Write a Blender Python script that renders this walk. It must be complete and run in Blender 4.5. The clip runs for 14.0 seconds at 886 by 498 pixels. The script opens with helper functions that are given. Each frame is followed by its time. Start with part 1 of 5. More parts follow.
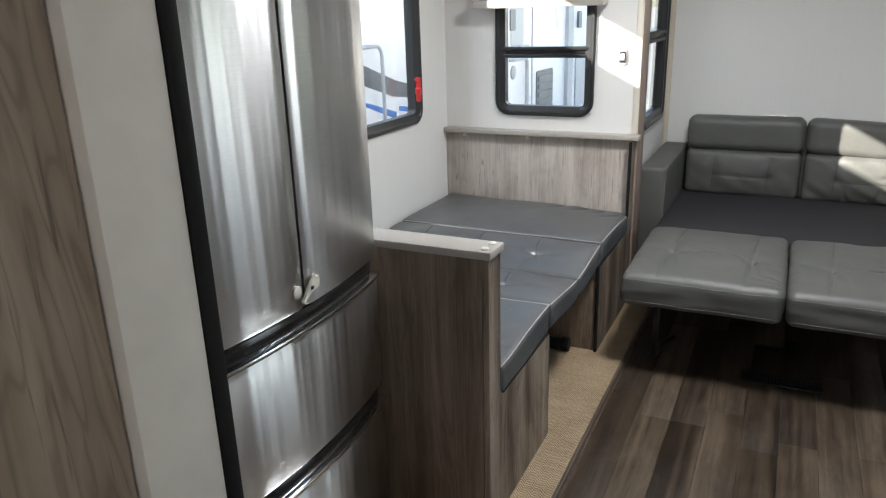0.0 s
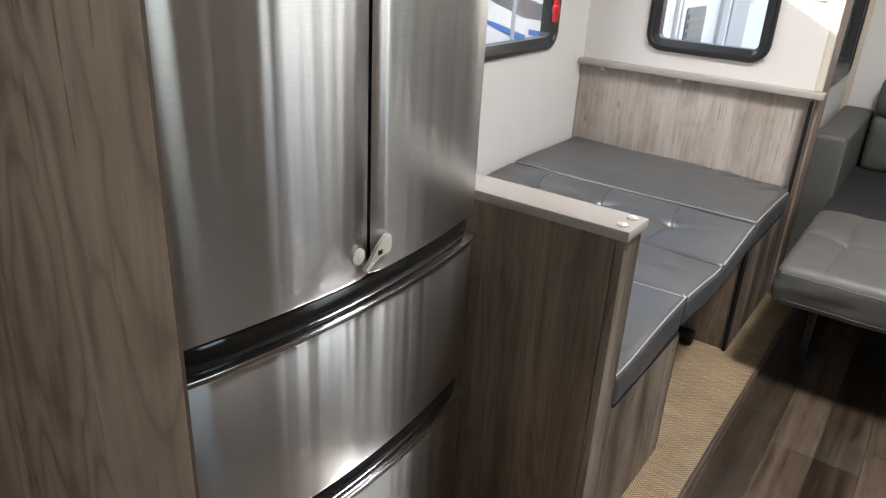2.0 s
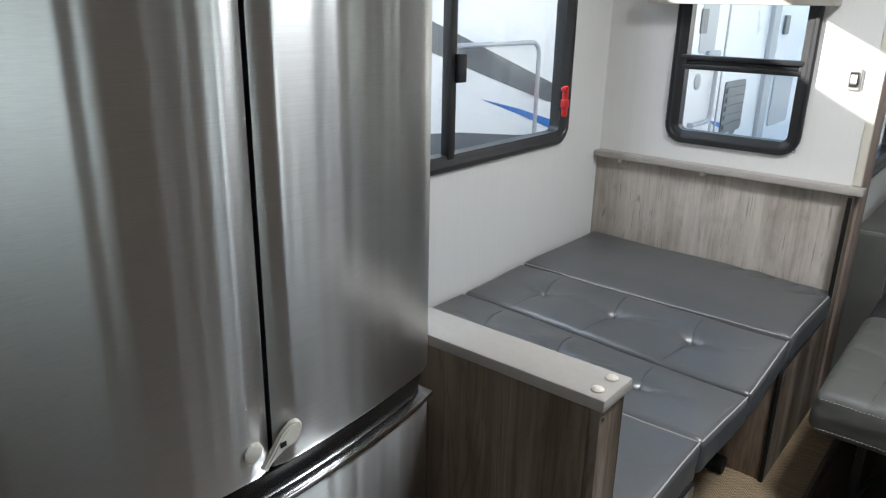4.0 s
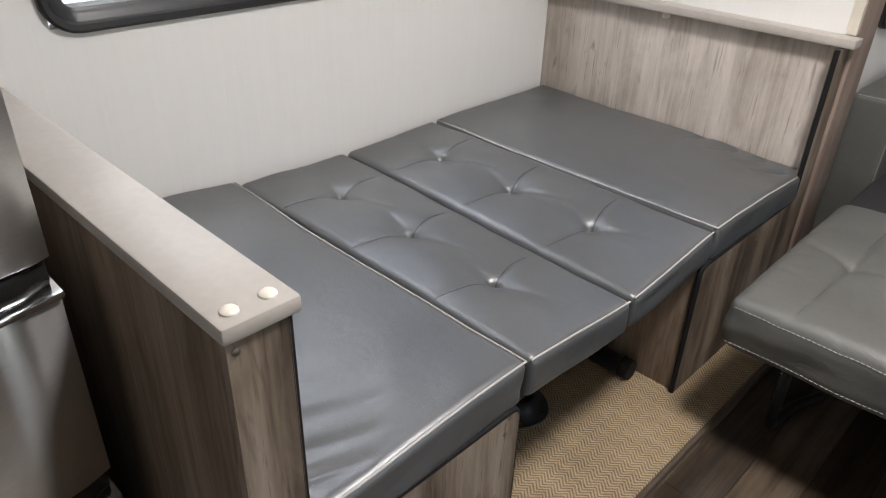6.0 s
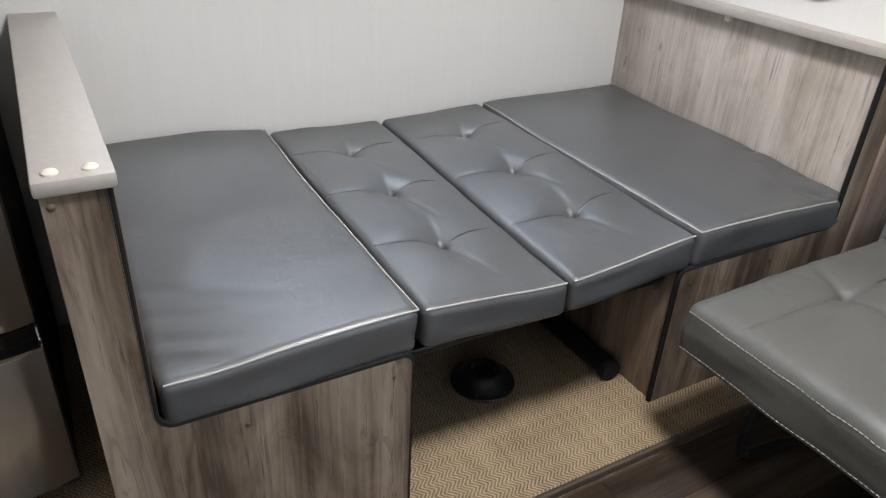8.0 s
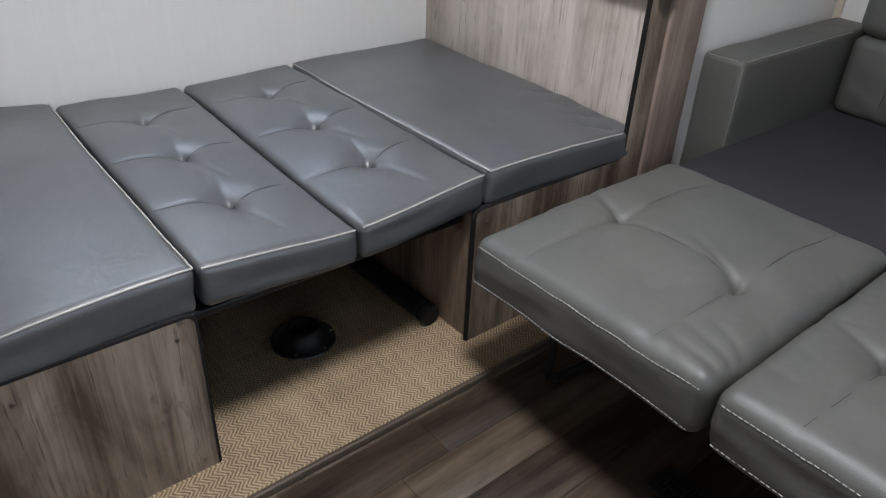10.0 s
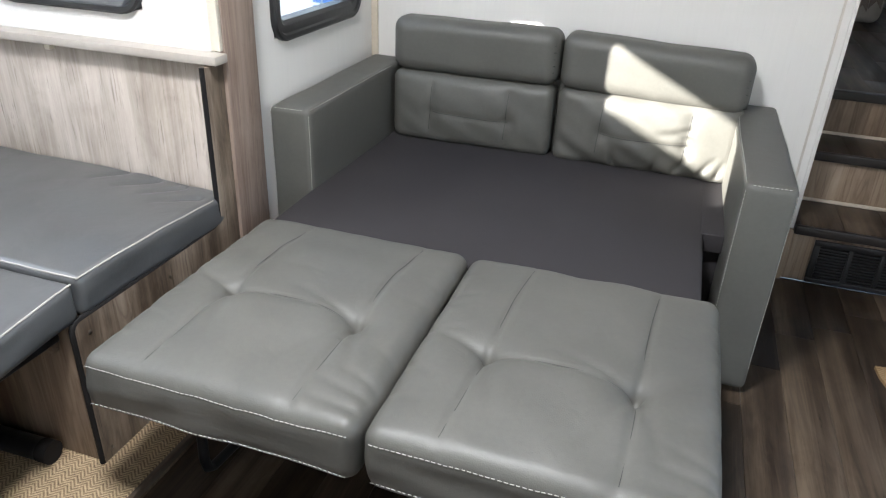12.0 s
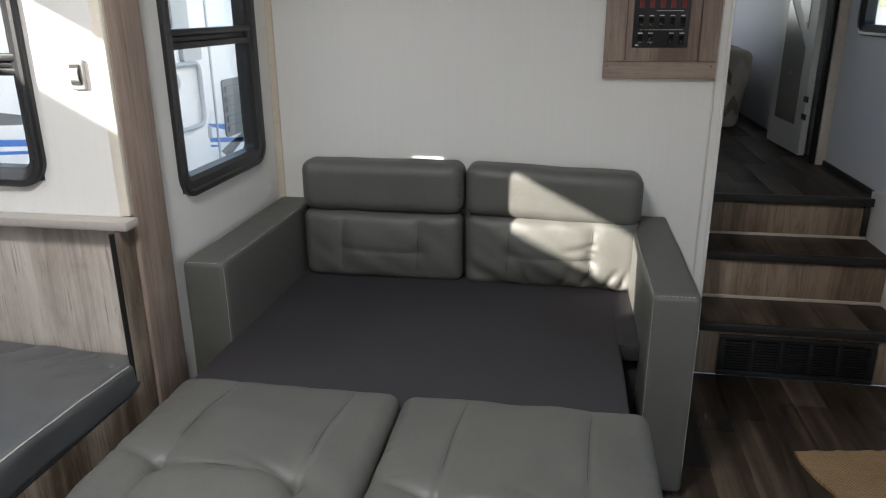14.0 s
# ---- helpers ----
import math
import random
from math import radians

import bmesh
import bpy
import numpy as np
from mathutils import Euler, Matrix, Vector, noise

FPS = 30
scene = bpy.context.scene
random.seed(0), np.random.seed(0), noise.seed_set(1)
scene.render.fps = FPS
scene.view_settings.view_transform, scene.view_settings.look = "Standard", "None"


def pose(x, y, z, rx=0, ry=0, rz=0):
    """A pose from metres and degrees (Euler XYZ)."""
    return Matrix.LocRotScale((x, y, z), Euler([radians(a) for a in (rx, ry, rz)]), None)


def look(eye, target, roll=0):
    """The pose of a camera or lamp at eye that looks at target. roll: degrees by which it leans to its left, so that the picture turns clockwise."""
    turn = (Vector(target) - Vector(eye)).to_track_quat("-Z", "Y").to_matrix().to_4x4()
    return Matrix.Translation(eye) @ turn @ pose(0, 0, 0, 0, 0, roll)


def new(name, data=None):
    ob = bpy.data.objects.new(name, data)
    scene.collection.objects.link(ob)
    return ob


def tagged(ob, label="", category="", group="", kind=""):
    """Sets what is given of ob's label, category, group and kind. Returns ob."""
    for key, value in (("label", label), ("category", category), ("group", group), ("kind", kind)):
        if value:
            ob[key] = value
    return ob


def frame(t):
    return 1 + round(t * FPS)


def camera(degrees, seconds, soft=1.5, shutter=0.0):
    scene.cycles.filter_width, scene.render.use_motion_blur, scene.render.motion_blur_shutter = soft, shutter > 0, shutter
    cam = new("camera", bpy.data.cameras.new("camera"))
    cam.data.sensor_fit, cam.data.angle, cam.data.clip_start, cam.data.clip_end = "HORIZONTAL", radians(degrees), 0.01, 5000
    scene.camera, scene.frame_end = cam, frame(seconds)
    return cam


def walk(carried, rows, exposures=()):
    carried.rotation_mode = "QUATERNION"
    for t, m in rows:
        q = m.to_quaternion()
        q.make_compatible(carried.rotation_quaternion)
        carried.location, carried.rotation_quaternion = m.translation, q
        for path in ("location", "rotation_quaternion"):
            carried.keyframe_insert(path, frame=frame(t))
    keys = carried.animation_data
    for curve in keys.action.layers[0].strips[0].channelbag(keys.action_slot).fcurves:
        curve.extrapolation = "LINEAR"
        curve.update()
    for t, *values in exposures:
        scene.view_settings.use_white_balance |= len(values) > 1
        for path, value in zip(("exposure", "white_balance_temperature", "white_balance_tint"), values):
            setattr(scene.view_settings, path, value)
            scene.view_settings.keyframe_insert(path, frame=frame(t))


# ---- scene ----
cam = camera(63.3, 14.0, soft=1.2)
PATH = [
    (0, (0.032, 0.465, 1.522), (-0.8, 2.172, 0.894), -1.7),
    (0.5, (-0.023, 0.586, 1.473), (-0.844, 2.291, 0.825), 0.1),
    (1, (-0.096, 0.733, 1.456), (-0.924, 2.409, 0.745), 1.5),
    (1.5, (-0.154, 0.819, 1.42), (-1.058, 2.432, 0.658), 2.6),
    (2, (-0.207, 0.875, 1.424), (-1.246, 2.38, 0.615), 3.2),
    (2.5, (-0.23, 0.955, 1.452), (-1.428, 2.34, 0.646), 3.0),
    (3, (-0.244, 0.999, 1.478), (-1.567, 2.312, 0.752), 1.2),
    (3.5, (-0.25, 1.1, 1.508), (-1.606, 2.438, 0.901), 0.4),
    (4, (-0.211, 1.187, 1.505), (-1.406, 2.656, 0.862), 1.2),
    (4.2, (-0.199, 1.241, 1.493), (-1.32, 2.758, 0.825), 1.5),
    (6.3, (-0.047, 1.936, 1.369), (-1.269, 3.118, 0.315), 2.7),
    (6.5, (-0.051, 1.984, 1.364), (-1.31, 3.121, 0.304), 3.3),
    (7, (0.076, 2.101, 1.349), (-1.309, 3.096, 0.305), 2.7),
    (7.2, (0.178, 2.132, 1.332), (-1.261, 3.081, 0.317), 2.6),
    (9.3, (0.414, 2.224, 1.325), (-1.096, 3.07, 0.324), 3.0),
    (9.5, (0.433, 2.264, 1.323), (-1.035, 3.159, 0.301), 2.9),
    (10, (0.507, 2.35, 1.297), (-0.794, 3.449, 0.249), 2.6),
    (10.5, (0.554, 2.41, 1.302), (-0.492, 3.716, 0.207), 2.9),
    (11, (0.566, 2.427, 1.306), (-0.256, 3.887, 0.214), 2.6),
    (11.5, (0.549, 2.41, 1.333), (-0.095, 3.997, 0.299), 2.5),
    (12, (0.531, 2.408, 1.367), (0.0, 4.1, 0.441), 2.5),
    (12.5, (0.52, 2.418, 1.423), (0.045, 4.186, 0.618), 2.0),
    (13, (0.522, 2.434, 1.447), (0.068, 4.259, 0.766), 0.8),
    (13.5, (0.506, 2.404, 1.46), (0.12, 4.273, 0.862), -0.6),
    (14, (0.493, 2.398, 1.44), (0.17, 4.266, 0.805), -0.4),
]
EXPOSURE = [(0, 2.25, 6350, 9), (1.0, 2.4, 6450, 11), (1.5, 2.25, 6600, 12), (2.0, 2.42, 6750, 13), (2.5, 2.43, 6900, 13), (3.0, 2.48, 6750, 12), (3.5, 2.36, 6550, 10), (4.0, 1.98, 6200, 8),
            (6.5, 2.42, 6850, 14), (7.0, 2.42, 6600, 12), (9.5, 2.26, 6450, 12), (10.0, 2.2, 6250, 12), (10.5, 2.74, 6400, 11), (11.5, 3.15, 6450, 11), (12.0, 3.08, 6350, 10), (12.5, 2.62, 6300, 10), (13, 2.45, 6400, 10),
            (13.5, 2.25, 6450, 10), (14, 2.07, 6450, 10)]
walk(cam, [(t, look(eye, target, roll)) for t, eye, target, roll in PATH], EXPOSURE)

# ---- world, sun, added area lamps ----
SUN_WAY = Vector((1.09, 1.05, -0.567)).normalized()
sky_world = bpy.data.worlds.new("daylight")
scene.world = sky_world
sky_world.use_nodes = True
wn = sky_world.node_tree.nodes
sky = wn.new("ShaderNodeTexSky")
sky.sky_type = "NISHITA"
sky.sun_disc = False
sky.sun_elevation = radians(21.5)
sky.sun_rotation = radians(226.1)
wn["Background"].inputs["Strength"].default_value = 0.10
sky_world.node_tree.links.new(sky.outputs["Color"], wn["Background"].inputs["Color"])

sun_data = bpy.data.lights.new("sun", "SUN")
sun_data.energy, sun_data.angle, sun_data.color = 5.0, radians(0.5), (1.0, 0.95, 0.87)
sun = new("sun", sun_data)
sun.matrix_world = look((0, 0, 8), Vector((0, 0, 8)) + SUN_WAY)


def area_lamp(name, eye, target, w, h, watts, colour):
    d = bpy.data.lights.new(name, "AREA")
    d.shape, d.size, d.size_y, d.energy, d.color = "RECTANGLE", w, h, watts, colour
    o = new(name, d)
    o.matrix_world = look(eye, target)
    return o


LAMP_WHITE = (0.985, 0.99, 1.0)
# Unseen overhead source, placed where the shadow under the dinette bed points.
area_lamp("overhead_lamp", (-0.03, 2.98, 2.44), (-0.03, 2.98, 0.0), 0.34, 0.34, 10.3, LAMP_WHITE)
# Added fill lamp over the near end of the room; its vent is assumed.
area_lamp("near_fill", (0.85, 0.45, 2.44), (0.85, 0.45, 0.0), 0.34, 0.34, 1.0, LAMP_WHITE)
# Added fill lamp in an assumed doorway on the camp side.
area_lamp("door_side_fill", (1.93, 3.55, 1.15), (0.0, 3.45, 0.85), 0.62, 1.5, 0.35, LAMP_WHITE)
# Added lamp opposite the refrigerator; gives its steel cool streaks.
area_lamp("galley_fill", (1.93, 1.55, 1.42), (0.0, 1.6, 1.1), 1.0, 0.62, 0.85, (0.82, 0.91, 1.0))
# Added fill from behind; brightens the panels turned to the rear wall.
area_lamp("rear_fill", (0.75, -2.03, 1.4), (0.7, 1.0, 1.1), 1.3, 0.7, 2.8, LAMP_WHITE)
# Added fill that brightens the bed and the room around it.
area_lamp("bedroom_fill", (1.0, 9.57, 1.6), (1.2, 6.5, 1.4), 1.0, 0.5, 0.9, (0.92, 0.96, 1.0))
# Added lamp outside above the window, extra sky to brighten the cushion tops.
area_lamp("dinette_fill", (-2.05, 3.05, 2.42), (-1.05, 3.05, 0.55), 1.3, 0.55, 7.5, (0.88, 0.93, 1.0))

# ---- mesh helpers ----
ORIGIN = {}


class Shape:
    """Vertices and faces gathered into one mesh."""

    def __init__(self):
        self.v, self.f = [], []

    def add(self, verts, faces):
        n = len(self.v)
        self.v += [tuple(p) for p in verts]
        self.f += [tuple(i + n for i in q) for q in faces]
        return self

    def soft(self, x0, x1, y0, y1, z0, z1, r=0.003, step=9.0, seg=1, fn=None):
        """A box with rounded edges; fn(x, y, z, top) moves its points."""
        lo, hi = (x0, y0, z0), (x1, y1, z1)
        axes = []
        for a, b in zip(lo, hi):
            rr = min(r, (b - a) * 0.499)
            edge = [a + rr * (1 - math.cos(i / seg * math.pi / 2)) for i in range(seg)]
            mid_n = max(1, int(round((b - a - 2 * rr) / step)))
            mid = [a + rr + (b - a - 2 * rr) * i / mid_n for i in range(mid_n + 1)]
            axes.append(edge + mid + [b - (e - a) for e in reversed(edge)])
        nx, ny, nz = (len(a) - 1 for a in axes)
        index, verts, faces = {}, [], []

        def vid(i, j, k):
            if (i, j, k) not in index:
                p = [axes[0][i], axes[1][j], axes[2][k]]
                c = [min(max(p[d], lo[d] + min(r, (hi[d] - lo[d]) * 0.499)), hi[d] - min(r, (hi[d] - lo[d]) * 0.499)) for d in range(3)]
                w = Vector(p) - Vector(c)
                out = [abs(w[d]) > 1e-9 for d in range(3)]
                if sum(out) > 1:
                    w = w.normalized() * r
                q = Vector(c) + w
                if fn:
                    q = Vector(fn(q.x, q.y, q.z, (q.z - z0) / (z1 - z0)))
                index[(i, j, k)] = len(verts)
                verts.append(q)
            return index[(i, j, k)]

        for i in range(nx):
            for j in range(ny):
                faces.append((vid(i, j, nz), vid(i + 1, j, nz), vid(i + 1, j + 1, nz), vid(i, j + 1, nz)))
                faces.append((vid(i, j, 0), vid(i, j + 1, 0), vid(i + 1, j + 1, 0), vid(i + 1, j, 0)))
        for i in range(nx):
            for k in range(nz):
                faces.append((vid(i, 0, k), vid(i + 1, 0, k), vid(i + 1, 0, k + 1), vid(i, 0, k + 1)))
                faces.append((vid(i, ny, k), vid(i, ny, k + 1), vid(i + 1, ny, k + 1), vid(i + 1, ny, k)))
        for j in range(ny):
            for k in range(nz):
                faces.append((vid(0, j, k), vid(0, j, k + 1), vid(0, j + 1, k + 1), vid(0, j + 1, k)))
                faces.append((vid(nx, j, k), vid(nx, j + 1, k), vid(nx, j + 1, k + 1), vid(nx, j, k + 1)))
        return self.add(verts, faces)

    def tube(self, points, r, n=8, closed=False):
        pts = [Vector(p) for p in points]
        m = len(pts)
        verts, faces = [], []
        side = None
        for i, p in enumerate(pts):
            a = pts[(i - 1) % m] if closed or i else p
            b = pts[(i + 1) % m] if closed or i < m - 1 else p
            t = (b - a).normalized()
            if side is None:
                side = t.orthogonal().normalized()
            side = (side - t * side.dot(t)).normalized()
            up = t.cross(side)
            for k in range(n):
                w = 2 * math.pi * k / n
                verts.append(p + (side * math.cos(w) + up * math.sin(w)) * r)
        for i in range(m if closed else m - 1):
            for k in range(n):
                a, b = i * n, ((i + 1) % m) * n
                faces.append((a + k, a + (k + 1) % n, b + (k + 1) % n, b + k))
        if not closed:
            faces.append(tuple(reversed(range(n))))
            faces.append(tuple((m - 1) * n + k for k in range(n)))
        return self.add(verts, faces)

    def lathe(self, centre, profile, n=32, axis="z"):
        """Turned profile of (radius, height)."""
        verts, faces = [], []
        for r, h in profile:
            for k in range(n):
                a = 2 * math.pi * k / n
                p = (r * math.cos(a), r * math.sin(a), h)
                if axis == "x":
                    p = (p[2], p[0], p[1])
                elif axis == "y":
                    p = (p[1], p[2], p[0])
                verts.append(Vector(centre) + Vector(p))
        for i in range(len(profile) - 1):
            for k in range(n):
                faces.append((i * n + k, i * n + (k + 1) % n, (i + 1) * n + (k + 1) % n, (i + 1) * n + k))
        faces.append(tuple(reversed(range(n))))
        faces.append(tuple((len(profile) - 1) * n + k for k in range(n)))
        return self.add(verts, faces)

    def prism(self, outline, place, d0, d1):
        """A flat outline of (u, v), given depth from d0 to d1; place(u, v, d) gives the point."""
        n = len(outline)
        verts = [place(u, v, d0) for u, v in outline] + [place(u, v, d1) for u, v in outline]
        faces = [tuple(range(n)), tuple(reversed(range(n, 2 * n)))]
        faces += [(i, i + n, (i + 1) % n + n, (i + 1) % n) for i in range(n)]
        return self.add(verts, faces)

    def loft(self, loops, closed_ends=False):
        n = len(loops[0])
        verts = [p for loop in loops for p in loop]
        faces = []
        for i in range(len(loops) - 1):
            for k in range(n):
                faces.append((i * n + k, i * n + (k + 1) % n, (i + 1) * n + (k + 1) % n, (i + 1) * n + k))
        if closed_ends:
            faces.append(tuple(reversed(range(n))))
            faces.append(tuple((len(loops) - 1) * n + k for k in range(n)))
        return self.add(verts, faces)

    def mesh(self, name, material, smooth=40, shift=None):
        me = bpy.data.meshes.new(name)
        s = shift or Vector((0, 0, 0))
        me.from_pydata([tuple(Vector(p) - s) for p in self.v], [], self.f)
        bm = bmesh.new()
        bm.from_mesh(me)
        bmesh.ops.recalc_face_normals(bm, faces=bm.faces)
        bm.to_mesh(me)
        bm.free()
        me.materials.append(material)
        me.shade_smooth()
        me.set_sharp_from_angle(angle=radians(smooth))
        return me


def box(x0, x1, y0, y1, z0, z1, b=0.003):
    return Shape().soft(x0, x1, y0, y1, z0, z1, b)


def thing(name, at, label, category, group="", kind=""):
    o = new(name)
    o.empty_display_size = 0.05
    o.location = at
    ORIGIN[o] = Vector(at)
    return tagged(o, label, category, group, kind)


def part(name, shape, material, parent, label="", smooth=40):
    o = new(name, shape.mesh(name, material, smooth, ORIGIN[parent]))
    if parent.type == "MESH":
        o.matrix_parent_inverse = Matrix.Identity(4)
    o.parent = parent
    ORIGIN[o] = ORIGIN[parent]
    return tagged(o, label)


def single(name, shape, material, label, category, kind="", smooth=40):
    """A thing or piece of the setting that is one mesh."""
    o = new(name, shape.mesh(name, material, smooth))
    ORIGIN[o] = Vector((0, 0, 0))
    return tagged(o, label, category, kind=kind)


def rounded_rect(u0, u1, v0, v1, r, n=6):
    out = []
    for cu, cv, a0 in ((u1 - r, v1 - r, 0), (u0 + r, v1 - r, 90), (u0 + r, v0 + r, 180), (u1 - r, v0 + r, 270)):
        for i in range(n + 1):
            a = radians(a0 + 90 * i / n)
            out.append((cu + r * math.cos(a), cv + r * math.sin(a)))
    return out


def smoothstep(a, b, x):
    t = min(max((x - a) / (b - a), 0.0), 1.0)
    return t * t * (3 - 2 * t)


def bell(d, w):
    return math.exp(-(d / w) ** 2)


# ---- materials ----
def nodes_of(name):
    m = bpy.data.materials.new(name)
    m.use_nodes = True
    nt = m.node_tree
    return m, nt, nt.nodes["Principled BSDF"]


def node(nt, kind, **values):
    n = nt.nodes.new(kind)
    for k, v in values.items():
        n.inputs[k].default_value = v
    return n


def coords(nt, scale):
    g = nt.nodes.new("ShaderNodeNewGeometry")
    mp = nt.nodes.new("ShaderNodeMapping")
    mp.inputs["Scale"].default_value = scale
    nt.links.new(g.outputs["Position"], mp.inputs["Vector"])
    return mp.outputs["Vector"]


def noise_at(nt, scale, detail=4.0, rough=0.55, size=1.0, distort=0.0):
    n = node(nt, "ShaderNodeTexNoise", Scale=size, Detail=detail, Roughness=rough, Distortion=distort)
    nt.links.new(coords(nt, scale), n.inputs["Vector"])
    return n.outputs["Fac"]


def ramp(nt, fac, stops):
    r = nt.nodes.new("ShaderNodeValToRGB")
    e = r.color_ramp.elements
    while len(e) > len(stops):
        e.remove(e[-1])
    while len(e) < len(stops):
        e.new(1.0)
    for el, (p, c) in zip(e, stops):
        el.position = p
        el.color = (*c, 1.0) if len(c) == 3 else c
    nt.links.new(fac, r.inputs["Fac"])
    return r.outputs["Color"]


def math_node(nt, op, a, b=0.0):
    n = nt.nodes.new("ShaderNodeMath")
    n.operation = op
    for i, s in enumerate((a, b)):
        if isinstance(s, (int, float)):
            n.inputs[i].default_value = s
        else:
            nt.links.new(s, n.inputs[i])
    return n.outputs[0]


def mix_colour(nt, fac, a, b, mode="MIX"):
    n = nt.nodes.new("ShaderNodeMix")
    n.data_type, n.blend_type = "RGBA", mode
    for sock, s in ((n.inputs[0], fac), (n.inputs[6], a), (n.inputs[7], b)):
        if isinstance(s, (int, float)):
            sock.default_value = s
        elif isinstance(s, tuple):
            sock.default_value = (*s, 1.0)
        else:
            nt.links.new(s, sock)
    return n.outputs[2]


def bump(nt, bsdf, height, strength, distance):
    b = node(nt, "ShaderNodeBump", Strength=strength, Distance=distance)
    nt.links.new(height, b.inputs["Height"])
    nt.links.new(b.outputs["Normal"], bsdf.inputs["Normal"])


def plain(name, colour, rough, metal=0.0, vary=0.12, grain=60.0, relief=0.1, spec=0.5):
    """Paint, plastic or metal with slight mottling and wear."""
    m, nt, b = nodes_of(name)
    a = noise_at(nt, (grain,) * 3, 5)
    c = noise_at(nt, (3.0,) * 3, 3)
    f = math_node(nt, "MULTIPLY", math_node(nt, "ADD", a, c), 0.5)
    lo = tuple(x * (1 - vary) for x in colour)
    hi = tuple(min(1.0, x * (1 + vary)) for x in colour)
    nt.links.new(ramp(nt, f, [(0.3, lo), (0.7, hi)]), b.inputs["Base Color"])
    nt.links.new(math_node(nt, "ADD", math_node(nt, "MULTIPLY", c, 0.16), rough - 0.08), b.inputs["Roughness"])
    b.inputs["Metallic"].default_value = metal
    b.inputs["Specular IOR Level"].default_value = spec
    if relief:
        bump(nt, b, a, relief, 0.002)
    return m


def wood(name, dark, mid, light, grain="z", band=9.0, rough=0.5, random_tone=False, knots=0.65, veins=0.45, tone=0.62, arch=False, washed=0.34, knotty=0.665):
    """Printed wood grain: broad boards, long streaks and short dark flecks, running along one axis."""
    m, nt, b = nodes_of(name)

    def s(across, along):
        return tuple(along if ax == grain else across for ax in "xyz")

    broad = noise_at(nt, s(band, 0.25), 2.0, 0.5, 1.0, 0.0)
    streak = noise_at(nt, s(46.0, 1.6), 6.0, 0.62, 1.0, 0.6)
    swirl = noise_at(nt, s(7.0, 1.0), 3.0, 0.5, 1.0, 0.9) if arch else noise_at(nt, s(11.0, 0.8), 3.0, 0.5, 1.0, 1.2)
    fleck = noise_at(nt, s(150.0, 7.0), 3.0, 0.6)
    rings = math_node(nt, "FRACT", math_node(nt, "MULTIPLY", swirl, 16.0 if arch else 9.0))
    rings = math_node(nt, "ABSOLUTE", math_node(nt, "SUBTRACT", rings, 0.5))
    f = math_node(nt, "ADD", math_node(nt, "MULTIPLY", broad, tone), (0.62 - tone) * 0.5)
    f = math_node(nt, "ADD", f, math_node(nt, "MULTIPLY", streak, 0.40))
    f = math_node(nt, "ADD", f, math_node(nt, "MULTIPLY", rings, 0.18 if arch else 0.10))
    wash = noise_at(nt, s(7.0, 3.2), 5.0, 0.65, 1.0, 0.7)
    f = math_node(nt, "ADD", f, math_node(nt, "MULTIPLY", math_node(nt, "SUBTRACT", wash, 0.5), washed))
    vein = ramp(nt, rings, [(0.03, (1, 1, 1)), (0.13, (0, 0, 0))])
    if random_tone:
        oi = nt.nodes.new("ShaderNodeObjectInfo")
        f = math_node(nt, "ADD", f, math_node(nt, "MULTIPLY", math_node(nt, "SUBTRACT", oi.outputs["Random"], 0.5), 0.17))
    base = ramp(nt, f, [(0.40, dark), (0.56, mid), (0.76, light)])
    if not random_tone:
        base = mix_colour(nt, math_node(nt, "MULTIPLY", vein, math_node(nt, "ADD", math_node(nt, "MULTIPLY", streak, veins * 0.8), veins * 0.25)), base, tuple(v * 0.8 for v in dark))
    spots = ramp(nt, fleck, [(knots, (0, 0, 0)), (knots + 0.09, (1, 1, 1))])
    deep = tuple(v * 0.45 for v in dark)
    base = mix_colour(nt, math_node(nt, "MULTIPLY", spots, 0.6), base, deep)
    knot = ramp(nt, noise_at(nt, s(17.0, 5.0), 4.0, 0.6, 1.0, 0.9), [(knotty, (0, 0, 0)), (knotty + 0.09, (1, 1, 1))])
    base = mix_colour(nt, math_node(nt, "MULTIPLY", knot, 0.7), base, deep)
    nt.links.new(base, b.inputs["Base Color"])
    nt.links.new(math_node(nt, "ADD", math_node(nt, "MULTIPLY", streak, 0.2), rough - 0.1), b.inputs["Roughness"])
    b.inputs["Specular IOR Level"].default_value = 0.35
    bump(nt, b, math_node(nt, "ADD", streak, math_node(nt, "MULTIPLY", fleck, 0.5)), 0.18, 0.002)
    return m


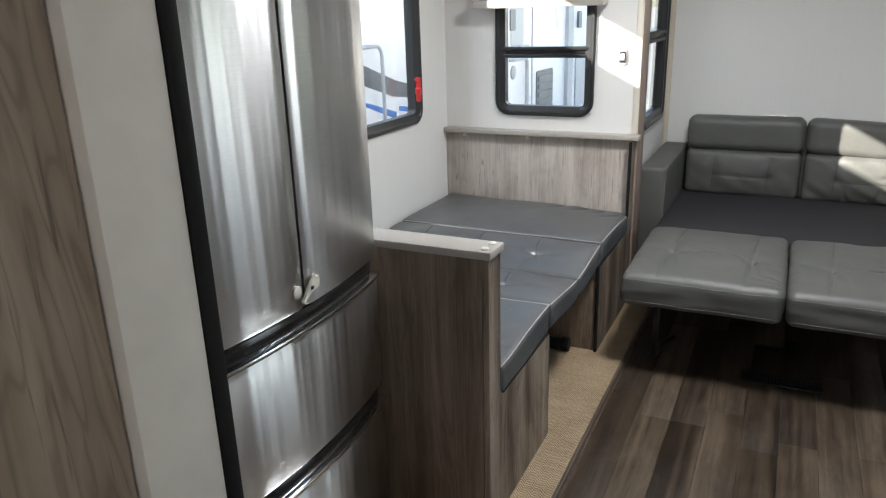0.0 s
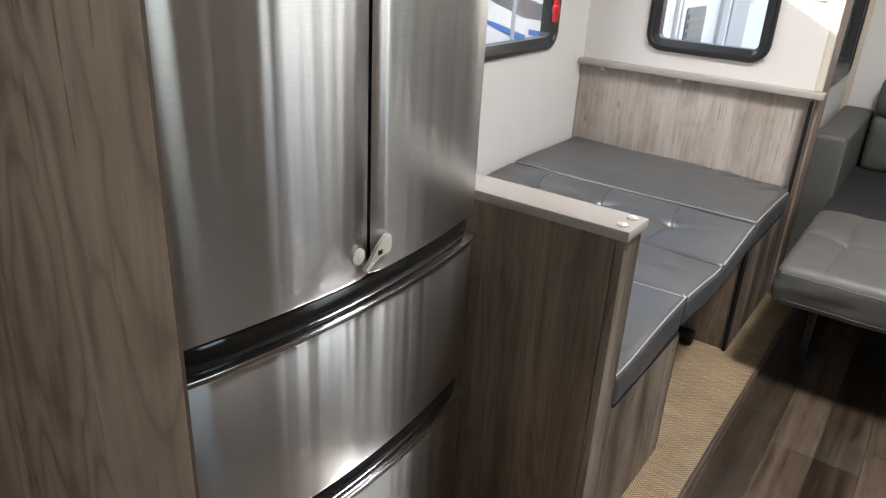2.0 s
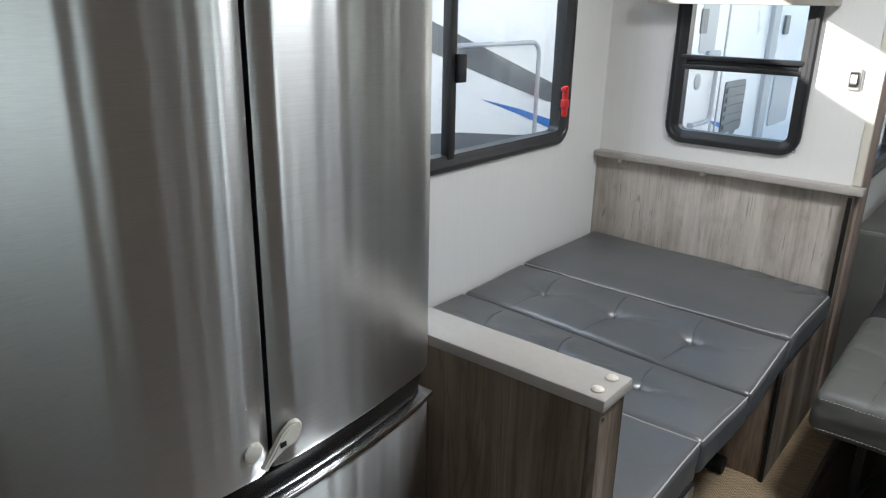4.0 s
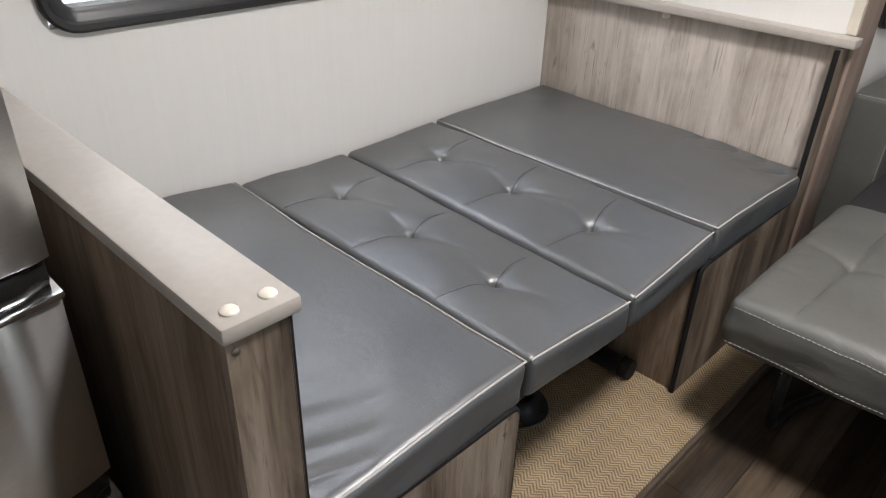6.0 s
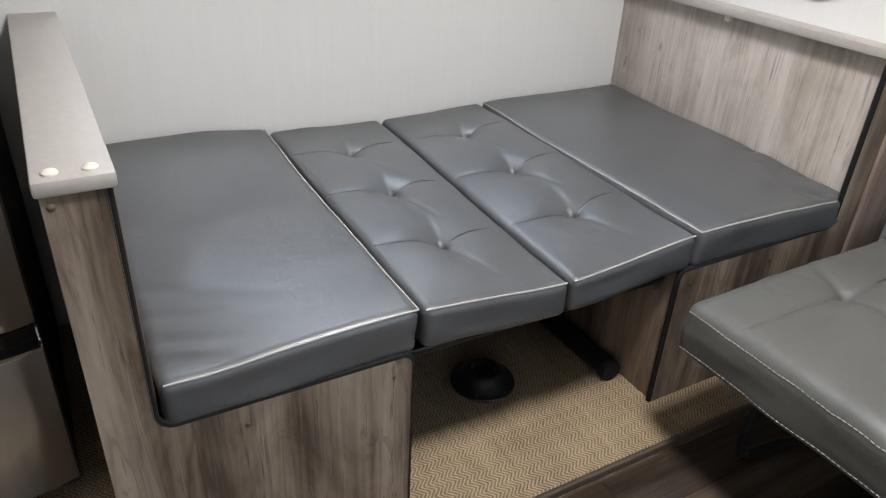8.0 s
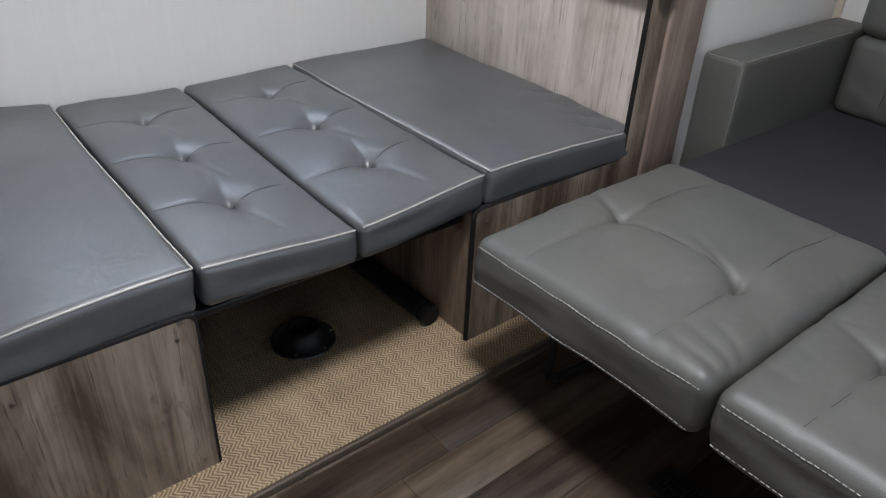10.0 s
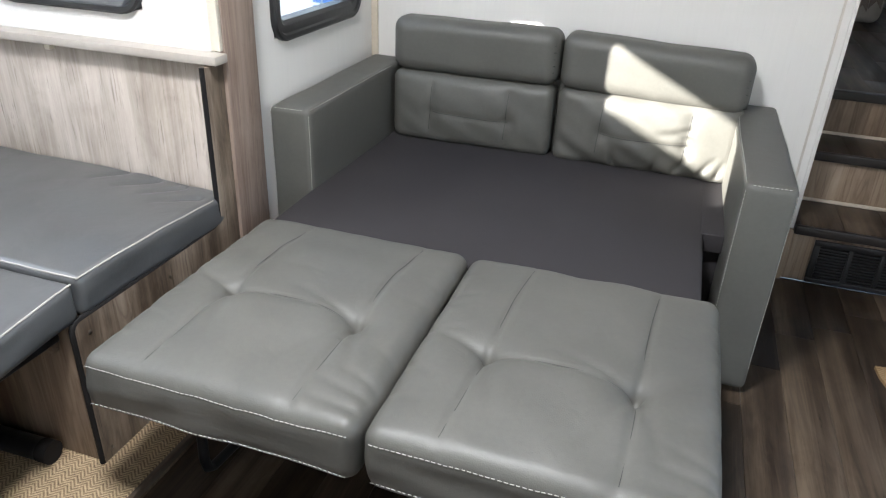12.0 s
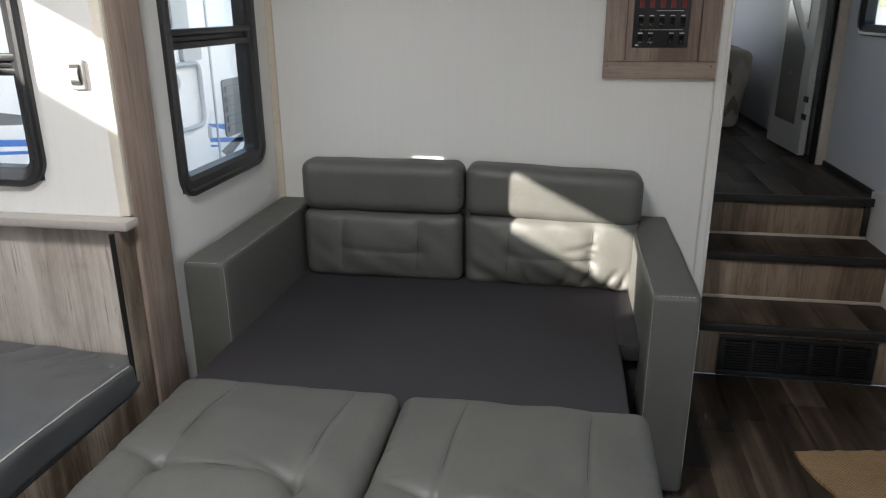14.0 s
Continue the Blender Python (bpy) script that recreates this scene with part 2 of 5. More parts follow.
def leather(name, colour, rough, shine=0.5):
    m, nt, b = nodes_of(name)
    pebble = node(nt, "ShaderNodeTexVoronoi", Scale=1.0)
    nt.links.new(coords(nt, (420.0,) * 3), pebble.inputs["Vector"])
    wear = noise_at(nt, (5.0,) * 3, 4, 0.6)
    fine = noise_at(nt, (90.0,) * 3, 4)
    lo, hi = tuple(x * 0.86 for x in colour), tuple(x * 1.14 for x in colour)
    nt.links.new(ramp(nt, math_node(nt, "ADD", math_node(nt, "MULTIPLY", wear, 0.7), math_node(nt, "MULTIPLY", fine, 0.3)), [(0.3, lo), (0.7, hi)]), b.inputs["Base Color"])
    nt.links.new(math_node(nt, "ADD", math_node(nt, "MULTIPLY", wear, 0.22), rough - 0.11), b.inputs["Roughness"])
    b.inputs["Specular IOR Level"].default_value = shine
    soft = math_node(nt, "MULTIPLY", noise_at(nt, (16.0, 16.0, 16.0), 3, 0.5, 1.0, 0.8), 3.0)
    bump(nt, b, math_node(nt, "ADD", soft, math_node(nt, "MULTIPLY", pebble.outputs["Distance"], 0.35)), 0.16, 0.003)
    return m


def brushed_steel():
    m, nt, b = nodes_of("brushed_steel")
    line = noise_at(nt, (300.0, 6.0, 900.0), 3, 0.6)
    smear = noise_at(nt, (2.0, 6.0, 2.0), 3, 0.6)
    nt.links.new(ramp(nt, line, [(0.3, (0.60, 0.60, 0.60)), (0.7, (0.68, 0.675, 0.66))]), b.inputs["Base Color"])
    b.inputs["Metallic"].default_value = 1.0
    nt.links.new(math_node(nt, "ADD", math_node(nt, "MULTIPLY", smear, 0.04), 0.27), b.inputs["Roughness"])
    b.inputs["Anisotropic"].default_value = 0.92
    b.inputs["Anisotropic Rotation"].default_value = 0.25
    tg = nt.nodes.new("ShaderNodeTangent")
    tg.direction_type, tg.axis = "RADIAL", "Z"
    nt.links.new(tg.outputs["Tangent"], b.inputs["Tangent"])
    bump(nt, b, noise_at(nt, (0.2, 11.5, 0.25), 2.0, 0.5), 0.60, 0.012)
    return m


def wallpaper(name, colour):
    """White vinyl-faced panel with a faint vertical linen streak."""
    m, nt, b = nodes_of(name)
    streak = noise_at(nt, (70.0, 70.0, 2.2), 4, 0.6)
    thread = noise_at(nt, (190.0, 190.0, 7.0), 3, 0.6)
    stain = noise_at(nt, (1.4,) * 3, 3)
    f = math_node(nt, "ADD", math_node(nt, "MULTIPLY", streak, 0.6), math_node(nt, "MULTIPLY", stain, 0.4))
    lo = tuple(x * 0.97 for x in colour)
    base = ramp(nt, f, [(0.32, lo), (0.6, colour)])
    flecks = ramp(nt, thread, [(0.63, (0, 0, 0)), (0.74, (1, 1, 1))])
    base = mix_colour(nt, math_node(nt, "MULTIPLY", flecks, 0.20), base, tuple(x * 0.72 for x in colour))
    nt.links.new(base, b.inputs["Base Color"])
    b.inputs["Roughness"].default_value = 0.55
    b.inputs["Specular IOR Level"].default_value = 0.3
    bump(nt, b, math_node(nt, "ADD", streak, thread), 0.08, 0.001)
    return m


def herringbone(name, light, dark):
    """Woven straw-coloured vinyl: slanted yarns that change direction from row to row."""
    m, nt, b = nodes_of(name)
    g = nt.nodes.new("ShaderNodeNewGeometry")
    sp = nt.nodes.new("ShaderNodeSeparateXYZ")
    nt.links.new(g.outputs["Position"], sp.inputs[0])
    x, y = sp.outputs["X"], sp.outputs["Y"]
    row = math_node(nt, "PINGPONG", math_node(nt, "DIVIDE", x, 0.019), 1.0)
    slant = math_node(nt, "ADD", math_node(nt, "MULTIPLY", row, 0.019), math_node(nt, "MULTIPLY", noise_at(nt, (30.0, 30.0, 1.0), 2), 0.006))
    yarn = math_node(nt, "PINGPONG", math_node(nt, "DIVIDE", math_node(nt, "ADD", y, slant), 0.0055), 1.0)
    loose = noise_at(nt, (240.0, 240.0, 40.0), 3, 0.6)
    dirt = noise_at(nt, (6.0,) * 3, 4, 0.6)
    lane = noise_at(nt, (8.0, 90.0, 1.0), 3, 0.6)
    f = math_node(nt, "ADD", math_node(nt, "MULTIPLY", yarn, 0.45), math_node(nt, "MULTIPLY", loose, 0.55))
    f = math_node(nt, "ADD", f, math_node(nt, "MULTIPLY", math_node(nt, "SUBTRACT", math_node(nt, "ADD", dirt, lane), 1.0), 0.35))
    nt.links.new(ramp(nt, f, [(0.22, dark), (0.55, tuple((p + q) * 0.5 for p, q in zip(light, dark))), (0.85, light)]), b.inputs["Base Color"])
    b.inputs["Roughness"].default_value = 0.7
    bump(nt, b, math_node(nt, "ADD", yarn, math_node(nt, "MULTIPLY", loose, 0.4)), 0.5, 0.003)
    return m


def glass_pane(name, tint=(1, 1, 1)):
    m, nt, b = nodes_of(name)
    nt.nodes.remove(b)
    clear = nt.nodes.new("ShaderNodeBsdfTransparent")
    clear.inputs["Color"].default_value = (*tint, 1)
    gloss = nt.nodes.new("ShaderNodeBsdfGlossy")
    gloss.inputs["Roughness"].default_value = 0.02
    lw = nt.nodes.new("ShaderNodeLayerWeight")
    lw.inputs["Blend"].default_value = 0.5
    edge = math_node(nt, "POWER", lw.outputs["Facing"], 5.0)
    shine = math_node(nt, "ADD", math_node(nt, "MULTIPLY", edge, 0.9), 0.035)
    mx = nt.nodes.new("ShaderNodeMixShader")
    nt.links.new(shine, mx.inputs[0])
    nt.links.new(clear.outputs[0], mx.inputs[1])
    nt.links.new(gloss.outputs[0], mx.inputs[2])
    nt.links.new(mx.outputs[0], nt.nodes["Material Output"].inputs["Surface"])
    return m


WALL = wallpaper("white_linen_panel", (0.755, 0.735, 0.705))
CEILING = plain("white_ceiling_vinyl", (0.80, 0.79, 0.77), 0.6)
GREYWALL = wallpaper("cool_white_panel", (0.74, 0.75, 0.78))
OAK = wood("grey_oak_laminate", (0.105, 0.071, 0.046), (0.205, 0.151, 0.108), (0.315, 0.246, 0.184), "z", veins=0.35)
OAK_ARCH = wood("grey_oak_laminate_arched", (0.115, 0.080, 0.054), (0.215, 0.160, 0.116), (0.320, 0.252, 0.192), "z", veins=0.40, knots=0.61, arch=True)
OAK_FLAT = wood("grey_oak_laminate_lengthwise", (0.100, 0.068, 0.045), (0.190, 0.141, 0.102), (0.295, 0.231, 0.174), "x")
OAK_JAMB = wood("pale_oak_jamb", (0.175, 0.122, 0.095), (0.300, 0.225, 0.184), (0.405, 0.320, 0.268), "z", veins=0.2)
OAK_RAIL = wood("pale_oak_rail", (0.165, 0.115, 0.088), (0.285, 0.214, 0.172), (0.390, 0.306, 0.252), "x", veins=0.2)
OAK_STAIR = wood("tan_oak_riser", (0.16, 0.11, 0.075), (0.30, 0.22, 0.155), (0.42, 0.33, 0.25), "z", 7.0)
OAK_RUSTIC = wood("rustic_oak_laminate", (0.080, 0.058, 0.041), (0.205, 0.157, 0.117), (0.350, 0.285, 0.222), "z", 8.0, knots=0.60, veins=0.35, tone=0.75, washed=0.55, knotty=0.625)
PALE_OAK = wood("bleached_oak_laminate", (0.31, 0.262, 0.22), (0.45, 0.395, 0.345), (0.58, 0.525, 0.47), "z", 10.0, veins=0.06, knots=0.60, tone=0.34, washed=0.55, knotty=0.64)
PLANK = wood("dark_vinyl_plank", (0.020, 0.013, 0.008), (0.059, 0.041, 0.027), (0.142, 0.104, 0.070), "y", 12.0, 0.42, True)
PLANK_X = wood("dark_vinyl_tread", (0.022, 0.014, 0.010), (0.060, 0.042, 0.031), (0.135, 0.103, 0.078), "x", 16.0, 0.42, True)
CREAM = plain("cream_laminate", (0.40, 0.365, 0.325), 0.42, vary=0.08)
CREAM_PLASTIC = plain("cream_plastic", (0.74, 0.68, 0.58), 0.35, vary=0.05)
CASING = plain("pale_casing", (0.60, 0.53, 0.45), 0.5)
TAN = plain("tan_trim", (0.60, 0.52, 0.42), 0.45, vary=0.08)
LIGHT_PANEL = plain("pale_wall_trim", (0.62, 0.58, 0.52), 0.5, vary=0.10, grain=20)
BLACK = plain("black_plastic", (0.012, 0.012, 0.013), 0.38, vary=0.25)
BLACK_RUBBER = plain("black_rubber", (0.009, 0.008, 0.008), 0.75, vary=0.3, spec=0.25)
BLACK_METAL = plain("black_powder_coat", (0.011, 0.011, 0.012), 0.35, vary=0.25, grain=220, relief=0.2)
NOSING = plain("black_stair_nosing", (0.018, 0.015, 0.014), 0.45, vary=0.3)
DINETTE = leather("slate_dinette_vinyl", (0.073, 0.075, 0.076), 0.37, 1.0)
SOFA = leather("grey_sofa_leatherette", (0.096, 0.094, 0.083), 0.52, 0.6)
DECK = plain("charcoal_deck_cloth", (0.038, 0.035, 0.037), 0.85, vary=0.18, grain=700, relief=0.5, spec=0.2)
PIPING = plain("pale_piping", (0.40, 0.38, 0.35), 0.5)
THREAD = plain("white_thread", (0.46, 0.46, 0.42), 0.7)
STEEL = brushed_steel()
CHROME = plain("chrome_trim", (0.72, 0.72, 0.72), 0.14, 1.0, vary=0.04)
GLOSS_BLACK = plain("gloss_black_handle", (0.014, 0.013, 0.012), 0.14, vary=0.2, relief=0.02)
FRIDGE_SIDE = plain("dark_grey_appliance_side", (0.10, 0.085, 0.075), 0.5)
CLIP = plain("milky_clip_plastic", (0.72, 0.68, 0.60), 0.4)
CARPET = herringbone("straw_woven_mat", (0.56, 0.42, 0.26), (0.10, 0.062, 0.032))
MAT = herringbone("coir_mat", (0.50, 0.34, 0.18), (0.22, 0.13, 0.06))
GLASS = glass_pane("window_glass", (0.97, 0.985, 0.99))
RED = plain("red_handle_plastic", (0.55, 0.02, 0.02), 0.4)
FRAME = plain("black_window_aluminium", (0.014, 0.014, 0.015), 0.36, 0.0, 0.2)
GREY_FABRIC = plain("grey_valance_weave", (0.30, 0.29, 0.27), 0.85, vary=0.4, grain=260, relief=0.6)
SEAM = plain("dark_seam_and_crease", (0.028, 0.028, 0.028), 0.7)
EDGE_TRIM = plain("brown_edge_trim", (0.085, 0.062, 0.045), 0.5, vary=0.3)
# Filler strip's brown is darkened to hold the shade beside the refrigerator.
SHADED_FILLER = plain("shaded_brown_filler", (0.095, 0.070, 0.052), 0.5, vary=0.2)
SWITCH = plain("grey_switch_plastic", (0.24, 0.23, 0.22), 0.4, vary=0.06)
GEL = plain("white_gelcoat", (0.84, 0.85, 0.86), 0.3, vary=0.03, grain=8)
GEL_GREY = plain("grey_gelcoat", (0.42, 0.44, 0.46), 0.35, vary=0.05)
DECAL_BLUE = plain("blue_decal", (0.03, 0.17, 0.55), 0.35, vary=0.05)
DECAL_GREY = plain("charcoal_decal", (0.13, 0.14, 0.15), 0.35, vary=0.06)
DOOR_WHITE = plain("white_door_paint", (0.74, 0.73, 0.70), 0.45, vary=0.05)
FROST = plain("frosted_grey_glass", (0.20, 0.20, 0.19), 0.25, vary=0.08)
QUILT = plain("beige_quilt", (0.62, 0.57, 0.51), 0.8, vary=0.25, grain=5)
QUILT_DARK = plain("taupe_quilt_patch", (0.30, 0.25, 0.21), 0.8, vary=0.2)
QUILT_LIGHT = plain("ivory_quilt_patch", (0.66, 0.63, 0.58), 0.8, vary=0.1)
GRAVEL = plain("pale_gravel", (0.45, 0.43, 0.40), 0.9, vary=0.4, grain=14, relief=0.6)
SHELL = plain("white_outer_skin", (0.74, 0.74, 0.73), 0.45, vary=0.04)
SCREW = plain("dull_screw", (0.20, 0.17, 0.14), 0.4, 0.8)
WHITE_PRINT = plain("white_print", (0.75, 0.75, 0.74), 0.5)
RED_LENS = plain("red_rocker", (0.16, 0.02, 0.018), 0.35)


# ---- setting ----
def wall(name, axis, c0, c1, u0, u1, z0, z1, holes=(), material=WALL, label="white linen-textured wall panel"):
    """An upright wall with openings (u0, u1, z0, z1) cut right through."""
    s = Shape()
    us = sorted({u0, u1, *(v for h in holes for v in h[:2])})
    zs = sorted({z0, z1, *(v for h in holes for v in h[2:])})
    index = {}

    def vid(i, k, c):
        if (i, k, c) not in index:
            index[(i, k, c)] = len(s.v)
            s.v.append((c, us[i], zs[k]) if axis == "x" else (us[i], c, zs[k]))
        return index[(i, k, c)]

    def solid(i, k):
        if not (0 <= i < len(us) - 1 and 0 <= k < len(zs) - 1):
            return False
        u, z = (us[i] + us[i + 1]) / 2, (zs[k] + zs[k + 1]) / 2
        return not any(a < u < b and za < z < zb for a, b, za, zb in holes)

    for i in range(len(us) - 1):
        for k in range(len(zs) - 1):
            if not solid(i, k):
                continue
            for c in (c0, c1):
                s.f.append((vid(i, k, c), vid(i + 1, k, c), vid(i + 1, k + 1, c), vid(i, k + 1, c)))
            for di, dk, p, q in ((-1, 0, (i, k), (i, k + 1)), (1, 0, (i + 1, k), (i + 1, k + 1)), (0, -1, (i, k), (i + 1, k)), (0, 1, (i, k + 1), (i + 1, k + 1))):
                if not solid(i + di, k + dk):
                    s.f.append((vid(*p, c0), vid(*q, c0), vid(*q, c1), vid(*p, c1)))
    return single(name, s, material, label, "wall", "structure")


def window(name, axis, c, inward, u0, u1, z0, z1, rails=(), bars=(), label="black-framed caravan window with rounded corners", radius=0.075, width=0.05):
    def place(u, v, d):
        return Vector((c + inward * d, u, v)) if axis == "x" else Vector((u, c + inward * d, v))

    mid = place((u0 + u1) / 2, z0, 0)
    w = thing(name, mid, label, "window", kind="structure")

    def loop(inset, d):
        r = max(radius - inset, 0.02)
        return [place(u, v, d) for u, v in rounded_rect(u0 + inset, u1 - inset, z0 + inset, z1 - inset, r)]

    frame_shape = Shape().loft([loop(0.004, -0.045), loop(0.0, 0.0), loop(0.0, 0.014), loop(0.006, 0.019), loop(0.018, 0.018), loop(0.024, 0.011),
                                loop(width - 0.014, 0.009), loop(width - 0.008, 0.003), loop(width, 0.0), loop(width, -0.045)])
    part("window_frame", frame_shape, FRAME, w)
    cuts = [z0 + width] + [z for r in rails for z in r] + [z1 - width]

    def bar(name_, a, b, za, zb, d0, d1):
        p, q = place(a, za, d0), place(b, zb, d1)
        lo = [min(p[i], q[i]) for i in range(3)]
        hi = [max(p[i], q[i]) for i in range(3)]
        return part(name_, Shape().soft(lo[0], hi[0], lo[1], hi[1], lo[2], hi[2], 0.003), FRAME, w)

    for za, zb in rails:
        h = (zb - za) / 3
        bar("rail", u0 + 0.03, u1 - 0.03, za, za + h, -0.03, 0.006)
        bar("rail", u0 + 0.03, u1 - 0.03, za + h + 0.001, zb - h - 0.001, -0.03, -0.004)
        bar("rail", u0 + 0.03, u1 - 0.03, zb - h, zb, -0.03, 0.010)
    for ua, ub in bars:
        bar("mullion", ua, ub, z0 + 0.03, rails[0][0] if rails else z1 - 0.03, -0.025, 0.008)
    for i in range(0, len(cuts), 2):
        p, q = place(u0 + width - 0.02, cuts[i] - 0.015, -0.024), place(u1 - width + 0.02, cuts[i + 1] + 0.015, -0.020)
        lo = [min(p[k], q[k]) for k in range(3)]
        hi = [max(p[k], q[k]) for k in range(3)]
        pane = part("pane", Shape().soft(lo[0], hi[0], lo[1], hi[1], lo[2], hi[2], 0.0004), GLASS, w)
        pane.visible_shadow = False
    return w, place


RW = 1.865
SLIDE_X, END_Y, SOFA_Y, SIDE_X = -1.68, 4.08, 5.20, -0.69
H, SLIDE_H = 2.40, 2.15

single("ground", Shape().soft(-900, 900, -900, 900, -1.05, -0.95, 0.001), GRAVEL, "pale gravel lot under the parked trailers", "ground", "structure")
floor = single("floor", Shape().soft(-0.51, RW, -2.0, SOFA_Y, -0.06, -0.006, 0.001), PLANK, "dark brown wood-look vinyl plank floor", "floor", "structure")
single("slide_floor", Shape().soft(SLIDE_X, -0.512, 0.82, 4.13, -0.06, 0.006, 0.001), OAK_FLAT, "raised floor of the slide-out", "floor", "structure")
single("slide_carpet", Shape().soft(SLIDE_X, -0.527, 0.82, 4.075, 0.006, 0.026, 0.003), CARPET, "straw-coloured herringbone woven vinyl floor covering", "carpet", "structure")
single("trim_slide_edge", Shape().soft(-0.527, -0.513, 0.82, 4.25, 0.0, 0.027, 0.004), EDGE_TRIM, "dark edging strip of the slide-out floor", "trim", "structure")
single("floor_landing", Shape().soft(1.06, RW, 5.77, 9.6, 0.55, 0.622, 0.001), PLANK, "dark vinyl plank floor of the raised landing", "floor", "structure")
single("floor_bedroom", Shape().soft(SIDE_X, 1.06, 6.55, 9.6, 0.55, 0.622, 0.001), PLANK, "dark vinyl plank floor of the bedroom", "floor", "structure")

wall("wall_slide_outer", "x", SLIDE_X - 0.05, SLIDE_X, 1.0, 4.13, -0.06, SLIDE_H, [(2.36, 3.748, 0.998, 1.97)])
wall("wall_slide_end", "y", END_Y, END_Y + 0.05, SLIDE_X, -0.672, -0.06, SLIDE_H, [(-1.375, -0.88, 1.005, 1.74)])
wall("wall_slide_near", "y", 0.95, 1.0, SLIDE_X - 0.05, -0.78, -0.06, SLIDE_H)
wall("wall_side", "x", SIDE_X - 0.05, SIDE_X, 4.13, 9.6, -0.06, H, [(4.433, 5.045, 0.885, 1.84)])
wall("wall_over_slide", "x", SIDE_X - 0.05, SIDE_X, 0.8, 4.13, SLIDE_H, H)
wall("wall_side_near", "x", SIDE_X - 0.05, SIDE_X, -2.0, -0.6, -0.06, H)
wall("wall_sofa", "y", SOFA_Y, SOFA_Y + 0.04, SIDE_X, 1.045, -0.06, H, label="white wall panel behind the sofa")
wall("wall_hall", "x", 1.015, 1.055, SOFA_Y + 0.04, 6.5, -0.06, H, material=GREYWALL)
wall("wall_camp_side", "x", RW, RW + 0.06, 4.6, 9.6, -0.06, H, [(5.57, 6.30, 1.32, 1.78)], material=GREYWALL, label="cool white wall panel beside the steps")
# Unseen door-side and rear walls take dark oak to cut bounced light.
wall("wall_galley", "x", RW, RW + 0.06, -2.0, 4.6, -0.06, H, [(1.0, 2.1, 1.06, 1.78), (3.2, 3.9, 0.02, 1.95)], material=OAK, label="unseen door-side wall in oak that cuts bounced light")
# Added block, no known part: darkens the refrigerator's lower reflections.
wall("wall_galley_low", "x", 1.28, RW - 0.004, -0.4, 2.75, -0.004, 0.88, material=OAK, label="unseen low oak partition added to darken low reflections")
wall("wall_rear", "y", -2.06, -2.0, SIDE_X, RW, -0.06, H, [(0.1, 1.4, 1.05, 1.75)], material=OAK, label="unseen rear wall in oak that cuts bounced light")
# This opening is assumed, cut for the bedroom fill lamp.
wall("wall_bedroom_front", "y", 9.6, 9.65, SIDE_X - 0.05, RW + 0.06, 0.5, H, [(0.5, 1.5, 1.35, 1.85)], material=GREYWALL)
wall("wall_bedroom", "y", 6.5, 6.55, SIDE_X, RW, -0.06, H, [(1.10, 1.815, 0.55, 2.28)], material=GREYWALL, label="white partition with the bedroom doorway")
# Both roof openings are assumed, cut for the two overhead lamps.
roof = Shape()
roof.soft(SIDE_X - 0.05, -0.21, -2.06, 9.65, H, H + 0.06, 0.001).soft(0.15, RW + 0.06, 0.63, 9.65, H, H + 0.06, 0.001)
roof.soft(0.15, RW + 0.06, -2.06, 0.27, H, H + 0.06, 0.001).soft(0.15, 0.67, 0.27, 0.63, H, H + 0.06, 0.001).soft(1.03, RW + 0.06, 0.27, 0.63, H, H + 0.06, 0.001)
roof.soft(-0.21, 0.15, -2.06, 2.80, H, H + 0.06, 0.001).soft(-0.21, 0.15, 3.16, 9.65, H, H + 0.06, 0.001)
single("ceiling", roof, CEILING, "white vinyl ceiling with two openings added for lamps", "ceiling", "structure")
# The 0.24 thickness is there to block a sun sliver on the sofa wall.
single("ceiling_slide", Shape().soft(SLIDE_X - 0.05, SIDE_X - 0.05, 0.95, 4.13, SLIDE_H, SLIDE_H + 0.24, 0.001), CEILING, "white ceiling of the slide-out, thickened to block sun", "ceiling", "structure")
single("trim_corner", Shape().soft(SIDE_X, SIDE_X + 0.028, SOFA_Y - 0.012, SOFA_Y, 0.0, H, 0.003), TAN, "tan corner moulding beside the sofa wall", "trim", "structure")
single("trim_wall_end", Shape().soft(1.045, 1.058, SOFA_Y - 0.006, SOFA_Y + 0.046, 0.0, H, 0.003), WALL, "white edge cap of the sofa wall", "trim", "structure")
single("trim_wall_bead", Shape().soft(1.012, 1.020, SOFA_Y - 0.005, SOFA_Y, 0.0, H, 0.002), LIGHT_PANEL, "thin pale bead near the wall's end", "trim", "structure")
single("trim_slide_pillar", Shape().soft(-0.688, -0.640, 4.092, 4.25, 0.0, SLIDE_H + 0.1, 0.004), OAK_JAMB, "grey oak slide-out jamb beside the sofa", "trim", "structure")
single("trim_slide_corner", Shape().soft(-0.671, -0.642, END_Y - 0.006, END_Y + 0.0105, 0.919, SLIDE_H, 0.003), CREAM_PLASTIC, "pale corner bead at the end of the white wall", "trim", "structure")
single("trim_slide_panel", Shape().soft(-0.775, -0.750, 0.87, 1.222, 0.0, SLIDE_H, 0.003), OAK_ARCH, "grey oak slide-out fascia beside the refrigerator", "trim", "structure")
# Added black strip stands in for the dark gap behind the fascia.
single("trim_slide_seal", Shape().soft(-0.96, -0.905, 1.250, 1.302, 0.026, SLIDE_H, 0.012, seg=3), BLACK_RUBBER, "black strip filling the dark gap beside the refrigerator", "trim", "structure")
single("trim_fridge_filler", Shape().soft(-1.6, -0.918, 1.304, 1.335, 0.026, SLIDE_H, 0.003), SHADED_FILLER, "brown filler strip beside the refrigerator, darkened for shade", "trim", "structure")

